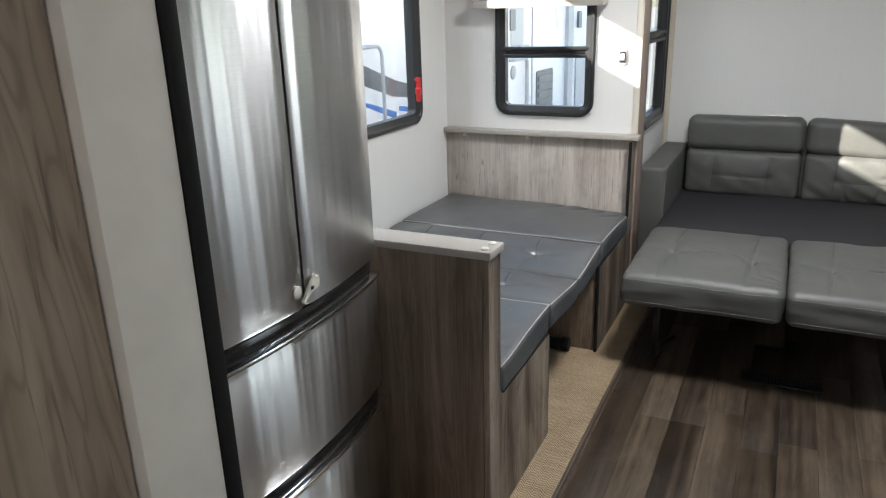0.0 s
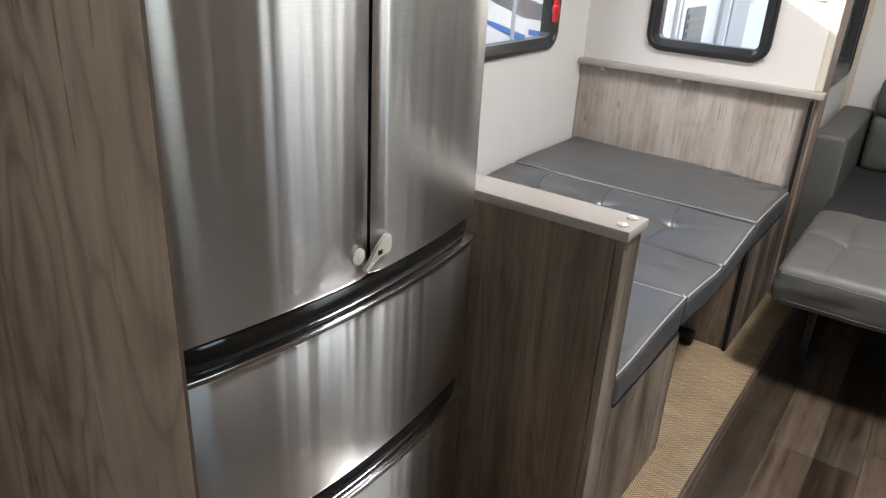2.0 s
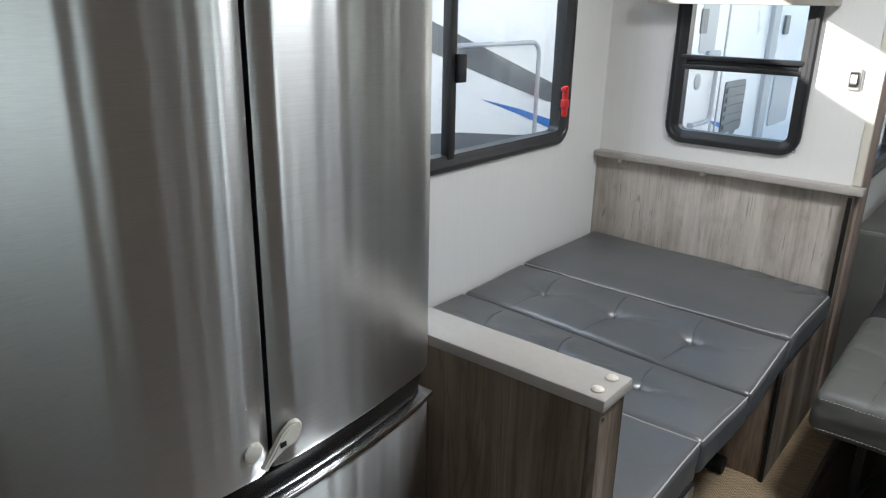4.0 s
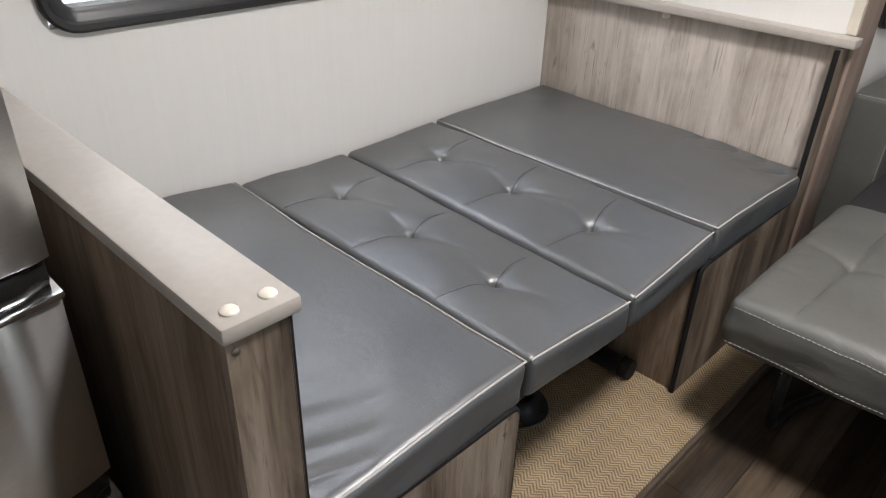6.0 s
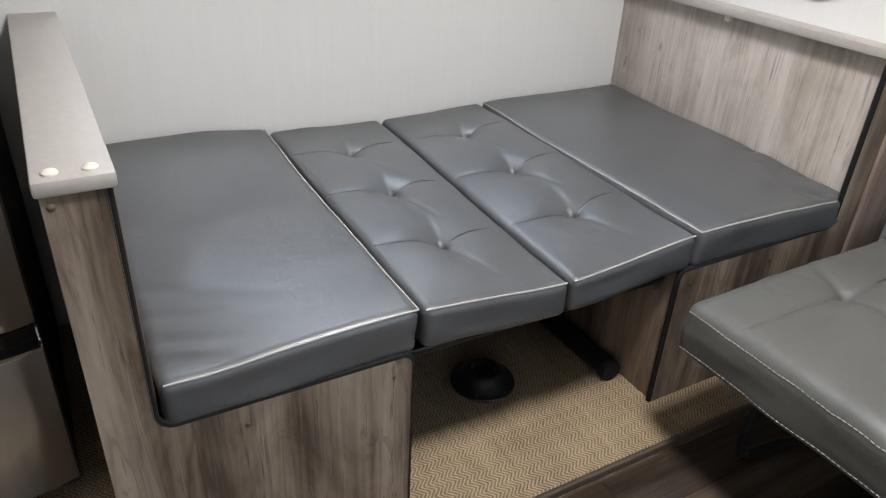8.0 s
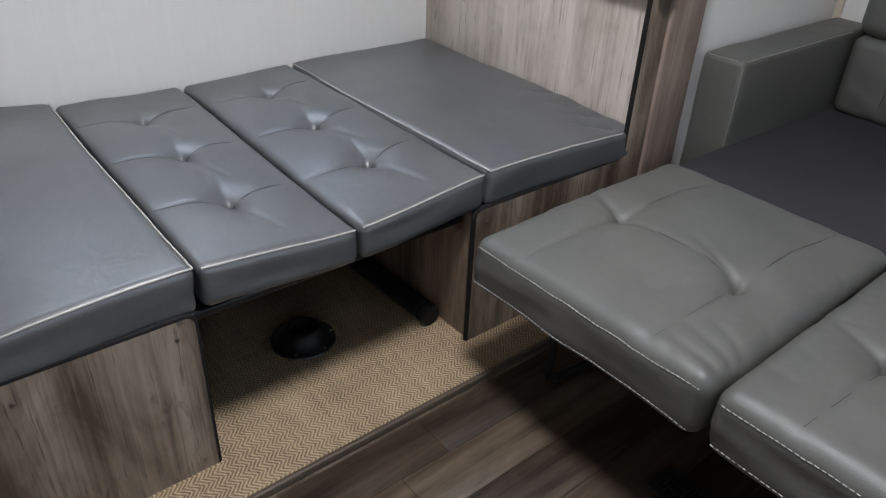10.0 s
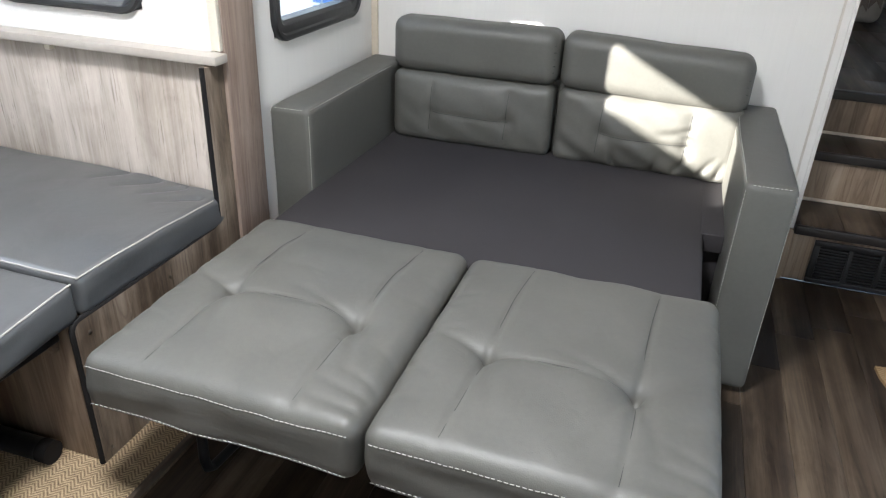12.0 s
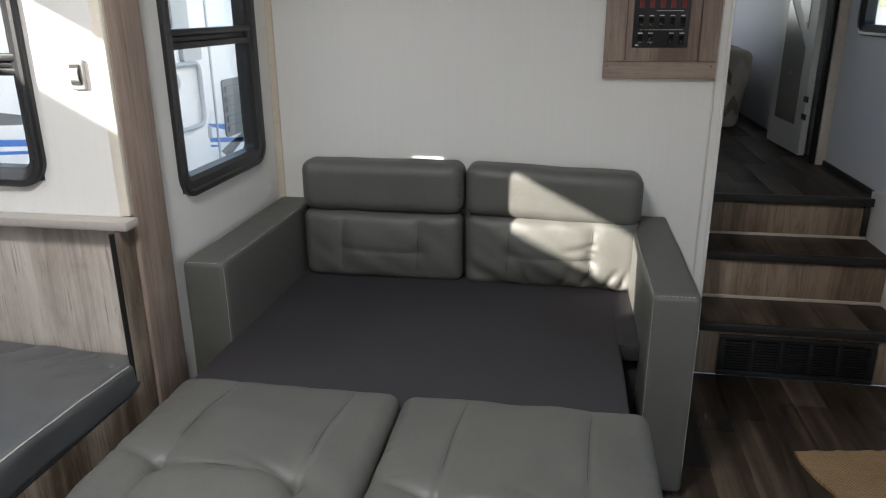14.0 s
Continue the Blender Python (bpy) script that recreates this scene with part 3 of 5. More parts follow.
window_left, place_left = window("window_1", "x", SLIDE_X, 1, 2.345, 3.762, 0.985, 1.980, [(1.585, 1.625)], [(3.00, 3.035)], "large black-framed emergency exit window with a red handle")
handle = Shape().soft(SLIDE_X + 0.012, SLIDE_X + 0.034, 3.695, 3.715, 1.095, 1.215, 0.006, seg=2)
handle.soft(SLIDE_X + 0.016, SLIDE_X + 0.040, 3.680, 3.715, 1.130, 1.165, 0.006, seg=2)
handle.soft(SLIDE_X + 0.014, SLIDE_X + 0.03, 3.68, 3.72, 1.195, 1.212, 0.005, seg=2)
part("exit_handle", handle, RED, window_left, "red emergency exit lever")
part("slider_latch", Shape().soft(SLIDE_X + 0.004, SLIDE_X + 0.026, 3.025, 3.065, 1.27, 1.36, 0.004), BLACK, window_left)
window("window_2", "y", END_Y, -1, -1.388, -0.866, 0.992, 1.752, [(1.283, 1.338)], label="black-framed window over the dinette shelf")
window("window_3", "x", SIDE_X, 1, 4.418, 5.060, 0.870, 1.855, [(1.325, 1.385)], label="tall black-framed window beside the sofa", width=0.062)
window("window_4", "x", RW, -1, 5.555, 6.315, 1.305, 1.795, label="small black-framed window beside the steps")
# The next two windows are unseen, added around the galley and rear lamps.
window("window_5_unseen", "x", RW, -1, 0.985, 2.115, 1.045, 1.795, [(1.52, 1.55)], label="unseen black-framed window added opposite the refrigerator")
window("window_6_unseen", "y", -2.0, 1, 0.085, 1.415, 1.035, 1.765, label="unseen black-framed window added around the rear lamp")

# unseen doorway added on the camp side to house a lamp: jambs only
door = thing("door_1_unseen", (RW, 3.55, 0.0), "unseen black-framed doorway added around a fill lamp", "doorway", kind="structure")
for y0, y1 in ((3.16, 3.2), (3.9, 3.94)):
    part("door_jamb", box(RW - 0.02, RW + 0.06, y0, y1, 0.0, 1.98), FRAME, door)
part("door_head", box(RW - 0.02, RW + 0.06, 3.2, 3.9, 1.95, 1.99), FRAME, door)


# ---- near cabinet and refrigerator ----
pantry = thing("pantry_cabinet", (-0.75, 0.2, 0.0), "tall grey oak pantry cabinet with a pale end trim", "cabinet")
part("body", box(-1.30, -0.362, -0.60, 0.761, 0.0, H), OAK_ARCH, pantry)
part("end_trim", box(-0.80, -0.352, 0.763, 0.835, 0.0, H), LIGHT_PANEL, pantry, "pale beige end trim")
part("seal_strip", Shape().soft(-0.80, -0.350, 0.836, 0.853, 0.0, H, 0.005, seg=2), BLACK_RUBBER, pantry, "black rubber seal strip")

FY0, FY1, FG = 1.340, 2.070, 1.697


def crown_x(y):
    u = (y - (FY0 + FY1) / 2) / ((FY1 - FY0) / 2)
    return -0.954 + 0.036 * (1 - u * u)


def curved_panel(y0, y1, z0, z1, out=0.0, back=-1.02, n=18, lip=0.006):
    """A door or drawer front that bows out, with turned edges."""
    loops = []
    for z, d in ((z0, lip), (z0 + lip * 0.3, lip * 0.3), (z0 + lip, 0), (z1 - lip, 0), (z1 - lip * 0.3, lip * 0.3), (z1, lip)):
        line = []
        for i in range(n + 1):
            y = y0 + (y1 - y0) * i / n
            e = 0.0
            if i in (0, n):
                e = lip
            line.append(Vector((crown_x(y) + out - d - e, y, z)))
        line += [Vector((back, y1, z)), Vector((back, y0, z))]
        loops.append(line)
    return Shape().loft(loops, True)


fridge = thing("refrigerator", (-1.3, 1.705, 0.026), "brushed stainless steel four-door refrigerator with bowed fronts", "refrigerator")
part("body", box(-1.66, -1.022, FY0 + 0.004, FY1 - 0.004, 0.03, 1.86), FRIDGE_SIDE, fridge)
left_door = part("door", curved_panel(FY0, FG - 0.004, 0.889, 1.85), STEEL, fridge)
right_door = part("door", curved_panel(FG + 0.004, FY1, 0.889, 1.85), STEEL, fridge)
part("door_gasket", box(-1.02, -0.945, FG - 0.0035, FG + 0.0035, 0.889, 1.85, 0.001), BLACK_RUBBER, left_door)
part("edge_trim", curved_panel(FY0 - 0.003, FY0 + 0.004, 0.891, 1.848, 0.001, n=2, lip=0.001), CHROME, left_door)
for z0, z1 in ((0.505, 0.836), (0.10, 0.451)):
    drawer = part("drawer", curved_panel(FY0, FY1, z0, z1 - 0.004), STEEL, fridge)
    grip = part("handle", curved_panel(FY0 + 0.004, FY1 - 0.004, z1 + 0.004, z1 + 0.050, -0.006, lip=0.014), GLOSS_BLACK, drawer, "gloss black recessed grip")
    part("handle_edge", curved_panel(FY0 - 0.004, FY1 + 0.002, z1 - 0.004, z1 + 0.006, 0.008, n=18, lip=0.002), CHROME, drawer, "chrome edge strip")
part("toe_kick", box(-1.6, -1.03, FY0 + 0.01, FY1 - 0.01, 0.027, 0.095), BLACK, fridge)

def yz(x):
    return lambda u, v, d: Vector((x + d, u, v))


clip_x = crown_x(FG) + 0.001
lock = thing("fridge_latch", (clip_x, FG, 0.925), "milky plastic stick-on latch across the refrigerator doors", "latch")
part("pad", Shape().lathe((clip_x - 0.003, 1.664, 0.936), [(0.010, 0), (0.0145, 0.002), (0.0145, 0.005), (0.011, 0.007)], 24, "x"), CLIP, lock)
part("pad", Shape().lathe((clip_x - 0.002, 1.730, 0.943), [(0.010, 0), (0.014, 0.002), (0.014, 0.006), (0.011, 0.009)], 24, "x"), CLIP, lock)


def hook(u, inset):
    """The strap narrows from its round pad to a bent tip: centre and half width at u."""
    y = 1.674 + 0.060 * u
    z = 0.908 + 0.036 * (1 - abs(1 - u) ** 1.7)
    return y, z, (0.0042 + 0.0118 * smoothstep(0.1, 0.9, u)) * (1.0 if u < 0.9 else math.sqrt(max(0.02, 1 - ((u - 0.9) / 0.11) ** 2))) - inset


def hook_outline(inset):
    up, down = [], []
    for i in range(19):
        u = i / 18
        y, z, w = hook(u, inset)
        y2, z2, w2 = hook(u + 0.02, inset)
        t = Vector((y2 - y, z2 - z)).normalized()
        up.append((y - t.y * w, z + t.x * w))
        down.append((y + t.y * w, z - t.x * w))
    return up + down[::-1]


strap = part("strap", Shape().prism(hook_outline(0.0), yz(0.0), clip_x + 0.004, clip_x + 0.011), CLIP, lock)
part("strap_rib", Shape().prism(hook_outline(0.003), yz(0.0), clip_x + 0.011, clip_x + 0.0125), CLIP, strap)
# Black chip drawn for the dark of the hole through the strap.
part("catch", Shape().soft(clip_x + 0.0125, clip_x + 0.0140, 1.699, 1.709, 0.931, 0.939, 0.0006), BLACK, lock)


# ---- dinette ----
def l_panel(y_post0, y_post1, y_low, z_low, z_top, radius=0.035, n=6):
    """Outline in (y, z) of a bench end: an upright post and a low front, joined by a round inner corner."""
    s = 1 if y_low > y_post1 else -1
    inner, outer = (y_post1, y_post0) if s > 0 else (y_post0, y_post1)
    pts = [(outer, 0.026), (y_low, 0.026), (y_low, z_low - 0.022)]
    for i in range(1, n + 1):
        a = radians(90 * i / n)
        pts.append((y_low - s * 0.022 * (1 - math.cos(a)), z_low - 0.022 + 0.022 * math.sin(a)))
    for i in range(n + 1):
        a = radians(90 * i / n)
        pts.append((inner + s * radius * (1 - math.sin(a)), z_low + radius * (1 - math.cos(a))))
    pts += [(inner, z_top), (outer, z_top)]
    return pts, pts[1:-1]


def bench(name, post0, post1, y_low, label):
    b = thing(name, (-1.1, (post0 + y_low) / 2, 0.026), label, "dinette bench")
    outline, edge = l_panel(post0, post1, y_low, 0.436, 0.889)
    front = part("front_panel", Shape().prism(outline, yz(-0.65), -0.018, 0.0), OAK_RUSTIC, b)
    part("edge_moulding", Shape().tube([(-0.6575, u, v) for u, v in edge], 0.0078, 8), BLACK_RUBBER, front, "black edge moulding")
    s = 1 if y_low > post1 else -1
    a, c = sorted((y_low - s * 0.020, y_low - s * 0.004))
    part("inner_panel", box(SLIDE_X + 0.002, -0.670, a, c, 0.026, 0.425), OAK, b)
    lo, hi = sorted((post1 if s > 0 else post0, y_low - s * 0.02))
    part("seat_board", box(SLIDE_X + 0.002, -0.670, lo, hi, 0.412, 0.430), OAK_FLAT, b)
    for y, z in ((y_low - s * 0.040, 0.395), (y_low - s * 0.030, 0.055), (y_low - s * 0.33, 0.39)):
        part("screw", Shape().lathe((-0.650, y, z), [(0.005, 0), (0.005, 0.001), (0.003, 0.002)], 12, "x"), SCREW, front)
    return b


bench("dinette_bench", 2.138, 2.222, 2.702, "grey oak dinette bench base with black edge moulding")
bench("dinette_bench", 4.008, 4.0905, 3.432, "grey oak dinette bench base beside the end wall")

half = thing("half_wall", (-1.15, 2.19, 0.026), "grey oak half wall with a cream cap rail", "half wall")
part("near_panel", box(SLIDE_X, -0.670, 2.138, 2.156, 0.026, 0.889), OAK, half)
part("far_panel", box(SLIDE_X, -0.671, 2.216, 2.232, 0.026, 0.889), OAK, half)
part("core", box(SLIDE_X, -0.671, 2.156, 2.216, 0.026, 0.889), PALE_OAK, half)
cap = part("cap", box(SLIDE_X, -0.642, 2.132, 2.237, 0.889, 0.913, 0.005), CREAM, half, "cream laminate cap rail")
for y in (2.158, 2.208):
    part("screw_cap", Shape().lathe((-0.668, y, 0.9125), [(0.011, 0), (0.011, 0.003), (0.0085, 0.0055), (0.003, 0.007)], 20), CREAM_PLASTIC, cap, "cream domed screw cap")
part("screw", Shape().lathe((-0.650, 2.150, 0.872), [(0.006, 0), (0.006, 0.001), (0.003, 0.003)], 12, "x"), SCREW, half)

backboard = thing("dinette_backboard", (-1.16, 4.07, 0.43), "grey oak backboard with a cream shelf above it", "backboard")
part("board", box(SLIDE_X, -0.671, 4.060, 4.078, 0.026, 0.893), PALE_OAK, backboard)
shelf = part("shelf", box(SLIDE_X + 0.003, -0.622, 4.020, 4.078, 0.893, 0.918, 0.004), CREAM, backboard, "cream shelf ledge")
for x in (-1.56, -1.20):
    part("shelf_clip", box(x - 0.010, x + 0.010, 4.040, 4.060, 0.873, 0.893), CREAM_PLASTIC, shelf)


def along(p, a, b):
    """Distance from p to the segment ab, and how far along it lies."""
    (px, py), (ax, ay), (bx, by) = p, a, b
    dx, dy = bx - ax, by - ay
    t = min(max(((px - ax) * dx + (py - ay) * dy) / (dx * dx + dy * dy), 0.0), 1.0)
    return math.hypot(px - ax - t * dx, py - ay - t * dy), t


def upholstery(x0, x1, y0, y1, z1, crown=0.010, tufts=(), creases=(), lower=None, wrinkle=0.002, seed=0.0):
    """Moves the points of a cushion: crowned top, buttons drawn in, seams and wrinkles."""
    xc, yc, hx, hy = (x0 + x1) / 2, (y0 + y1) / 2, (x1 - x0) / 2, (y1 - y0) / 2

    def fn(x, y, z, top):
        w = smoothstep(0.35, 1.0, top)
        u, v = (x - xc) / hx, (y - yc) / hy
        dz = crown * max(0.0, 1 - abs(u) ** 2.6) * max(0.0, 1 - abs(v) ** 2.6)
        for tx, ty, depth, wide in tufts:
            d = math.hypot(x - tx, y - ty)
            dz -= depth * (0.50 * bell(d, wide * 1.1) + 0.50 * bell(d, wide * 0.22))
        for a, b, depth, wide in creases:
            d, t = along((x, y), a, b)
            fade = 1.0 - 0.75 * t
            dz -= 1.9 * depth * fade * (0.7 * bell(d, wide * 0.9) + 0.3 * bell(d, wide * 3.6))
        dz += wrinkle * noise.noise(Vector((x * 9 + seed, y * 9, seed)))
        low = lower(x, y) if lower else 0.0
        dz += low
        side = wrinkle * 1.6 * noise.noise(Vector((x * 7 + seed + 9, y * 7, z * 16)))
        return (x + side * (1 - w) * (1 if abs(u) > 0.9 else 0), y + side * (1 - w) * (1 if abs(v) > 0.9 else 0), z + dz * w + 0.7 * low * (1 - w))

    return fn


def piping_line(pts, fn, z, r=0.0023):
    out = []
    for x, y in pts:
        p = fn(x, y, z, 1.0)
        out.append((p[0], p[1], p[2]))
    return Shape().tube(out, r, 7)


def seam_line(a, b, fn, z, bow=0.012, r=0.0011, reach=0.82):
    """A fine dark line sunk into a cushion, slightly bowed: sewn seams and crease shade."""
    out, n = [], 22
    dx, dy = b[0] - a[0], b[1] - a[1]
    for i in range(n + 1):
        t = 0.04 + reach * i / n
        k = bow * math.sin(math.pi * t)
        x, y = a[0] + dx * t - dy * k, a[1] + dy * t + dx * k
        p = fn(x, y, z, 1.0)
        out.append((p[0], p[1], p[2] - 0.0002))
    return Shape().tube(out, r, 5)


def span(a, b, n=26):
    return [(a[0] + (b[0] - a[0]) * i / n, a[1] + (b[1] - a[1]) * i / n) for i in range(n + 1)]


CX0, CX1 = -1.664, -0.652


def sag(x, y):
    """The infill cushions dip towards the aisle where they meet."""
    f = smoothstep(-1.7, -0.7, x)
    return -0.036 * bell(y - 3.09, 0.26) * (0.30 + 0.70 * f) + 0.006 * (1 - f)


def end_lie(x, y):
    """The bench cushions ride up along the outer wall and drop a little at their front corners."""
    front = smoothstep(-1.0, -0.66, x)
    return 0.026 * smoothstep(-1.2, -1.66, x) * smoothstep(2.85, 2.5, y) + 0.008 * smoothstep(-1.3, -1.66, x) - front * (0.016 * smoothstep(3.6, 4.0, y) + 0.012 * smoothstep(2.6, 2.3, y))


def dinette_cushion(y0, y1, label, tufted, seams, seed, extra=()):
    tufts, creases = [], list(extra)
    if tufted:
        yc = tufted
        for tx in (-0.895, -1.165, -1.435):
            tufts.append((tx, yc, 0.027, 0.048))
            creases += [((tx, yc), (tx - 0.03, yc - 0.17), 0.004, 0.006), ((tx, yc), (tx - 0.02, yc + 0.15), 0.003, 0.006)]
            creases += [((tx, yc), (tx + 0.16, yc + 0.045), 0.004, 0.008), ((tx, yc), (tx - 0.12, yc + 0.02), 0.003, 0.007)]
        creases.append(((-0.80, yc), (-1.70, yc), 0.0025, 0.024))
    fn = upholstery(CX0, CX1, y0, y1, 0.535, 0.012 if not tufted else 0.018, tufts, creases, sag if tufted else end_lie, 0.003, seed)
    zb = 0.437 if tufted else 0.432
    c = thing("dinette_cushion", ((CX0 + CX1) / 2, (y0 + y1) / 2, zb), label, "cushion", "cushions of the dinette bed")
    part("cover", Shape().soft(CX0, CX1, y0 + 0.002, y1 - 0.002, zb, 0.538, 0.020, 0.0068, 4, fn), DINETTE, c, smooth=80)
    p = Shape()
    for a, b in seams:
        q = piping_line(span(a, b), fn, 0.5335)
        p.add(q.v, q.f)
    part("piping", p, PIPING, c, "pale piping")
    # Dark lines along the tuft creases put the fold's shade into colour.
    for a, b, depth, wide in creases:
        if tufted and wide < 0.0065:
            part("seam", seam_line(a, b, fn, 0.538, 0.04, 0.0012, 0.88), SEAM, c, "dark crease line, shade put into its colour")
    return c


wr1 = [((-0.73, 2.245), (-0.685, 2.36), 0.006, 0.013), ((-0.79, 2.24), (-0.72, 2.40), 0.005, 0.016), ((-0.86, 2.24), (-0.76, 2.47), 0.004, 0.019), ((-0.95, 2.24), (-0.82, 2.50), 0.003, 0.022)]
wr4 = [((-0.70, 3.98), (-0.78, 3.90), 0.010, 0.012), ((-0.78, 4.02), (-0.84, 3.92), 0.008, 0.012), ((-0.87, 4.02), (-0.93, 3.93), 0.008, 0.013), ((-0.98, 4.03), (-1.03, 3.94), 0.006, 0.013)]
dinette_cushion(2.234, 2.722, "slate grey vinyl bench seat cushion with pale piping", 0, [((CX1 - 0.006, 2.245), (CX1 - 0.006, 2.716)), ((CX1 - 0.006, 2.716), (CX0 + 0.01, 2.716))], 1.3, wr1)
dinette_cushion(2.724, 3.088, "slate grey button-tufted vinyl back cushion laid flat", 2.897, [((CX1 - 0.006, 2.732), (CX1 - 0.006, 3.080))], 4.1)
dinette_cushion(3.092, 3.464, "slate grey button-tufted vinyl back cushion sagging at the front", 3.275, [((CX1 - 0.006, 3.10), (CX1 - 0.006, 3.456))], 7.7)
dinette_cushion(3.468, 4.056, "slate grey vinyl seat cushion against the end board", 0, [((CX1 - 0.006, 3.476), (CX1 - 0.006, 3.99)), ((CX1 - 0.006, 3.476), (CX0 + 0.01, 3.476))], 11.2, wr4)

table = thing("dinette_table", (-1.17, 3.07, 0.39), "dark dinette table top lowered to make a bed", "table")
part("tabletop", Shape().soft(-1.66, -0.692, 2.706, 3.428, 0.388, 0.409, 0.006, seg=2), BLACK, table)
part("cleat", box(-1.66, -0.70, 2.704, 2.724, 0.362, 0.388), OAK_FLAT, table)
part("cleat", box(-1.66, -0.70, 3.406, 3.426, 0.362, 0.388), OAK_FLAT, table)

base = thing("pedestal_mount", (-0.922, 3.066, 0.026), "black metal pedestal mount screwed to the woven floor", "pedestal")
part("flange", Shape().lathe((-0.922, 3.066, 0.026), [(0.088, 0), (0.090, 0.004), (0.088, 0.008), (0.074, 0.012), (0.058, 0.034), (0.046, 0.046), (0.042, 0.048), (0.034, 0.048), (0.031, 0.030)], 40), BLACK_METAL, base)
for i in range(6):
    a = math.pi / 3 * i + 0.3
    part("screw", Shape().lathe((-0.922 + 0.079 * math.cos(a), 3.066 + 0.079 * math.sin(a), 0.036), [(0.0045, 0), (0.004, 0.0025)], 8), CHROME, base)
leg = thing("steel_pole", (-0.98, 3.39, 0.026), "black steel tube lying on the woven floor", "pole")
part("tube", Shape().tube([(-1.42, 3.375, 0.056), (-0.80, 3.392, 0.056)], 0.029, 20), BLACK_METAL, leg)
part("end_cap", Shape().tube([(-0.80, 3.392, 0.056), (-0.768, 3.3928, 0.056)], 0.0305, 20), BLACK_RUBBER, leg)


# ---- slide-out end wall fittings ----
val = thing("window_valance", (-1.15, 4.03, 1.528), "grey woven window valance with a cream lower board", "valance")
part("board", box(-1.485, -0.815, 3.985, 4.078, 1.528, 1.566), CREAM, val)
part("fabric_front", box(-1.45, -0.845, 3.996, 4.010, 1.566, 1.86, 0.006), GREY_FABRIC, val, "grey woven fabric")
part("side", box(-1.45, -1.436, 4.011, 4.078, 1.566, 1.86), GREY_FABRIC, val)
part("side", box(-0.859, -0.845, 4.011, 4.078, 1.566, 1.86), GREY_FABRIC, val)

sw = thing("light_switch", (-0.719, 4.08, 1.287), "grey plastic rocker light switch", "light switch")
part("plate", Shape().soft(-0.753, -0.707, 4.069, 4.080, 1.249, 1.326, 0.007, seg=3), SWITCH, sw)
part("bezel", Shape().soft(-0.744, -0.716, 4.065, 4.069, 1.262, 1.313, 0.003, seg=2), BLACK, sw)
part("rocker", Shape().prism([(4.066, 1.270), (4.058, 1.276), (4.062, 1.302), (4.066, 1.305)], lambda u, v, d: Vector((d, u, v)), -0.740, -0.720), plain("pale_rocker", (0.42, 0.41, 0.40), 0.35), sw)


# ---- sofa bed ----
def stitches(pts, r=0.0009, dash=0.0075, gap=0.0036):
    s = Shape()
    run = [Vector(p) for p in pts]
    total, at = 0.0, 0.0
    for a, b in zip(run, run[1:]):
        length = (b - a).length
        if length < 1e-6:
            continue
        t = (b - a) / length
        d = -at
        while d < length:
            lo, hi = max(d, 0.0), min(d + dash, length)
            if hi - lo > 0.002:
                s.tube([a + t * lo, a + t * hi], r, 4)
            d += dash + gap
        at = (length + at) % (dash + gap)
    return s


sofa = thing("sofa_bed", (0.12, 4.75, 0.0), "grey leatherette two-seat sofa bed pulled half open", "sofa bed")
ARM_Y0, ARM_Y1, ARM_Z = 4.338, 5.175, 0.695
for x0, x1, s, top in ((-0.672, -0.529, 1, 0.700), (0.752, 0.890, -1, 0.676)):
    def arm_fn(x, y, z, t, x0=x0):
        return (x + 0.003 * noise.noise(Vector((x * 6, y * 5, z * 5 + x0))), y + 0.003 * noise.noise(Vector((x * 5 + 3, y, z * 6))), z + 0.003 * smoothstep(0.5, 1, t) * noise.noise(Vector((x * 8, y * 6, 2))))
    arm = part("armrest", Shape().soft(x0, x1, ARM_Y0, ARM_Y1, 0.025, top, 0.020, 0.05, 4, arm_fn), SOFA, sofa)
    xi = x1 if s > 0 else x0
    xo = x0 if s > 0 else x1
    k = 0.0042
    for a, b in (((xi - s * k, ARM_Y0 + 0.02, top - k), (xi - s * k, 5.02, top - k)),
                 ((xi - s * k, ARM_Y0 + k, top - 0.02), (xi - s * k, ARM_Y0 + k, 0.10)),
                 ((xo + s * k, ARM_Y0 + 0.02, top - k), (xo + s * k, 5.10, top - k)),
                 ((xo + s * k, ARM_Y0 + k, top - 0.02), (xo + s * k, ARM_Y0 + k, 0.10)),
                 ((x0 + 0.02, ARM_Y0 + k, top - k), (x1 - 0.02, ARM_Y0 + k, top - k))):
        run = [arm_fn(*(Vector(a).lerp(Vector(b), i / 24)), (a[2] + (b[2] - a[2]) * i / 24) / top) for i in range(25)]
        part("stitching", stitches(run), THREAD, arm, "pale stitching")
part("base_frame", box(-0.518, 0.763, 4.56, 5.17, 0.06, 0.395, 0.006), DECK, sofa, "charcoal cloth-covered frame")
part("back_frame", Shape().soft(-0.515, 0.765, 5.085, 5.18, 0.30, 0.83, 0.02, 0.2, 3), SOFA, sofa)


def deck_fn(x, y, z, t):
    w = smoothstep(0.4, 1, t)
    return (x, y, z + w * (0.004 * noise.noise(Vector((x * 5, y * 5, 1))) - 0.012 * smoothstep(4.2, 5.05, y) + 0.006 * bell(x - 0.1, 0.4)))


part("sleeping_deck", Shape().soft(-0.535, 0.692, 4.035, 5.075, 0.375, 0.436, 0.012, 0.03, 3, deck_fn), DECK, sofa, "charcoal cloth sleeping deck")
part("deck_filler", Shape().soft(0.680, 0.764, 4.517, 5.072, 0.375, 0.4345, 0.003, 0.03, 2, deck_fn), DECK, sofa, "charcoal cloth deck edge")

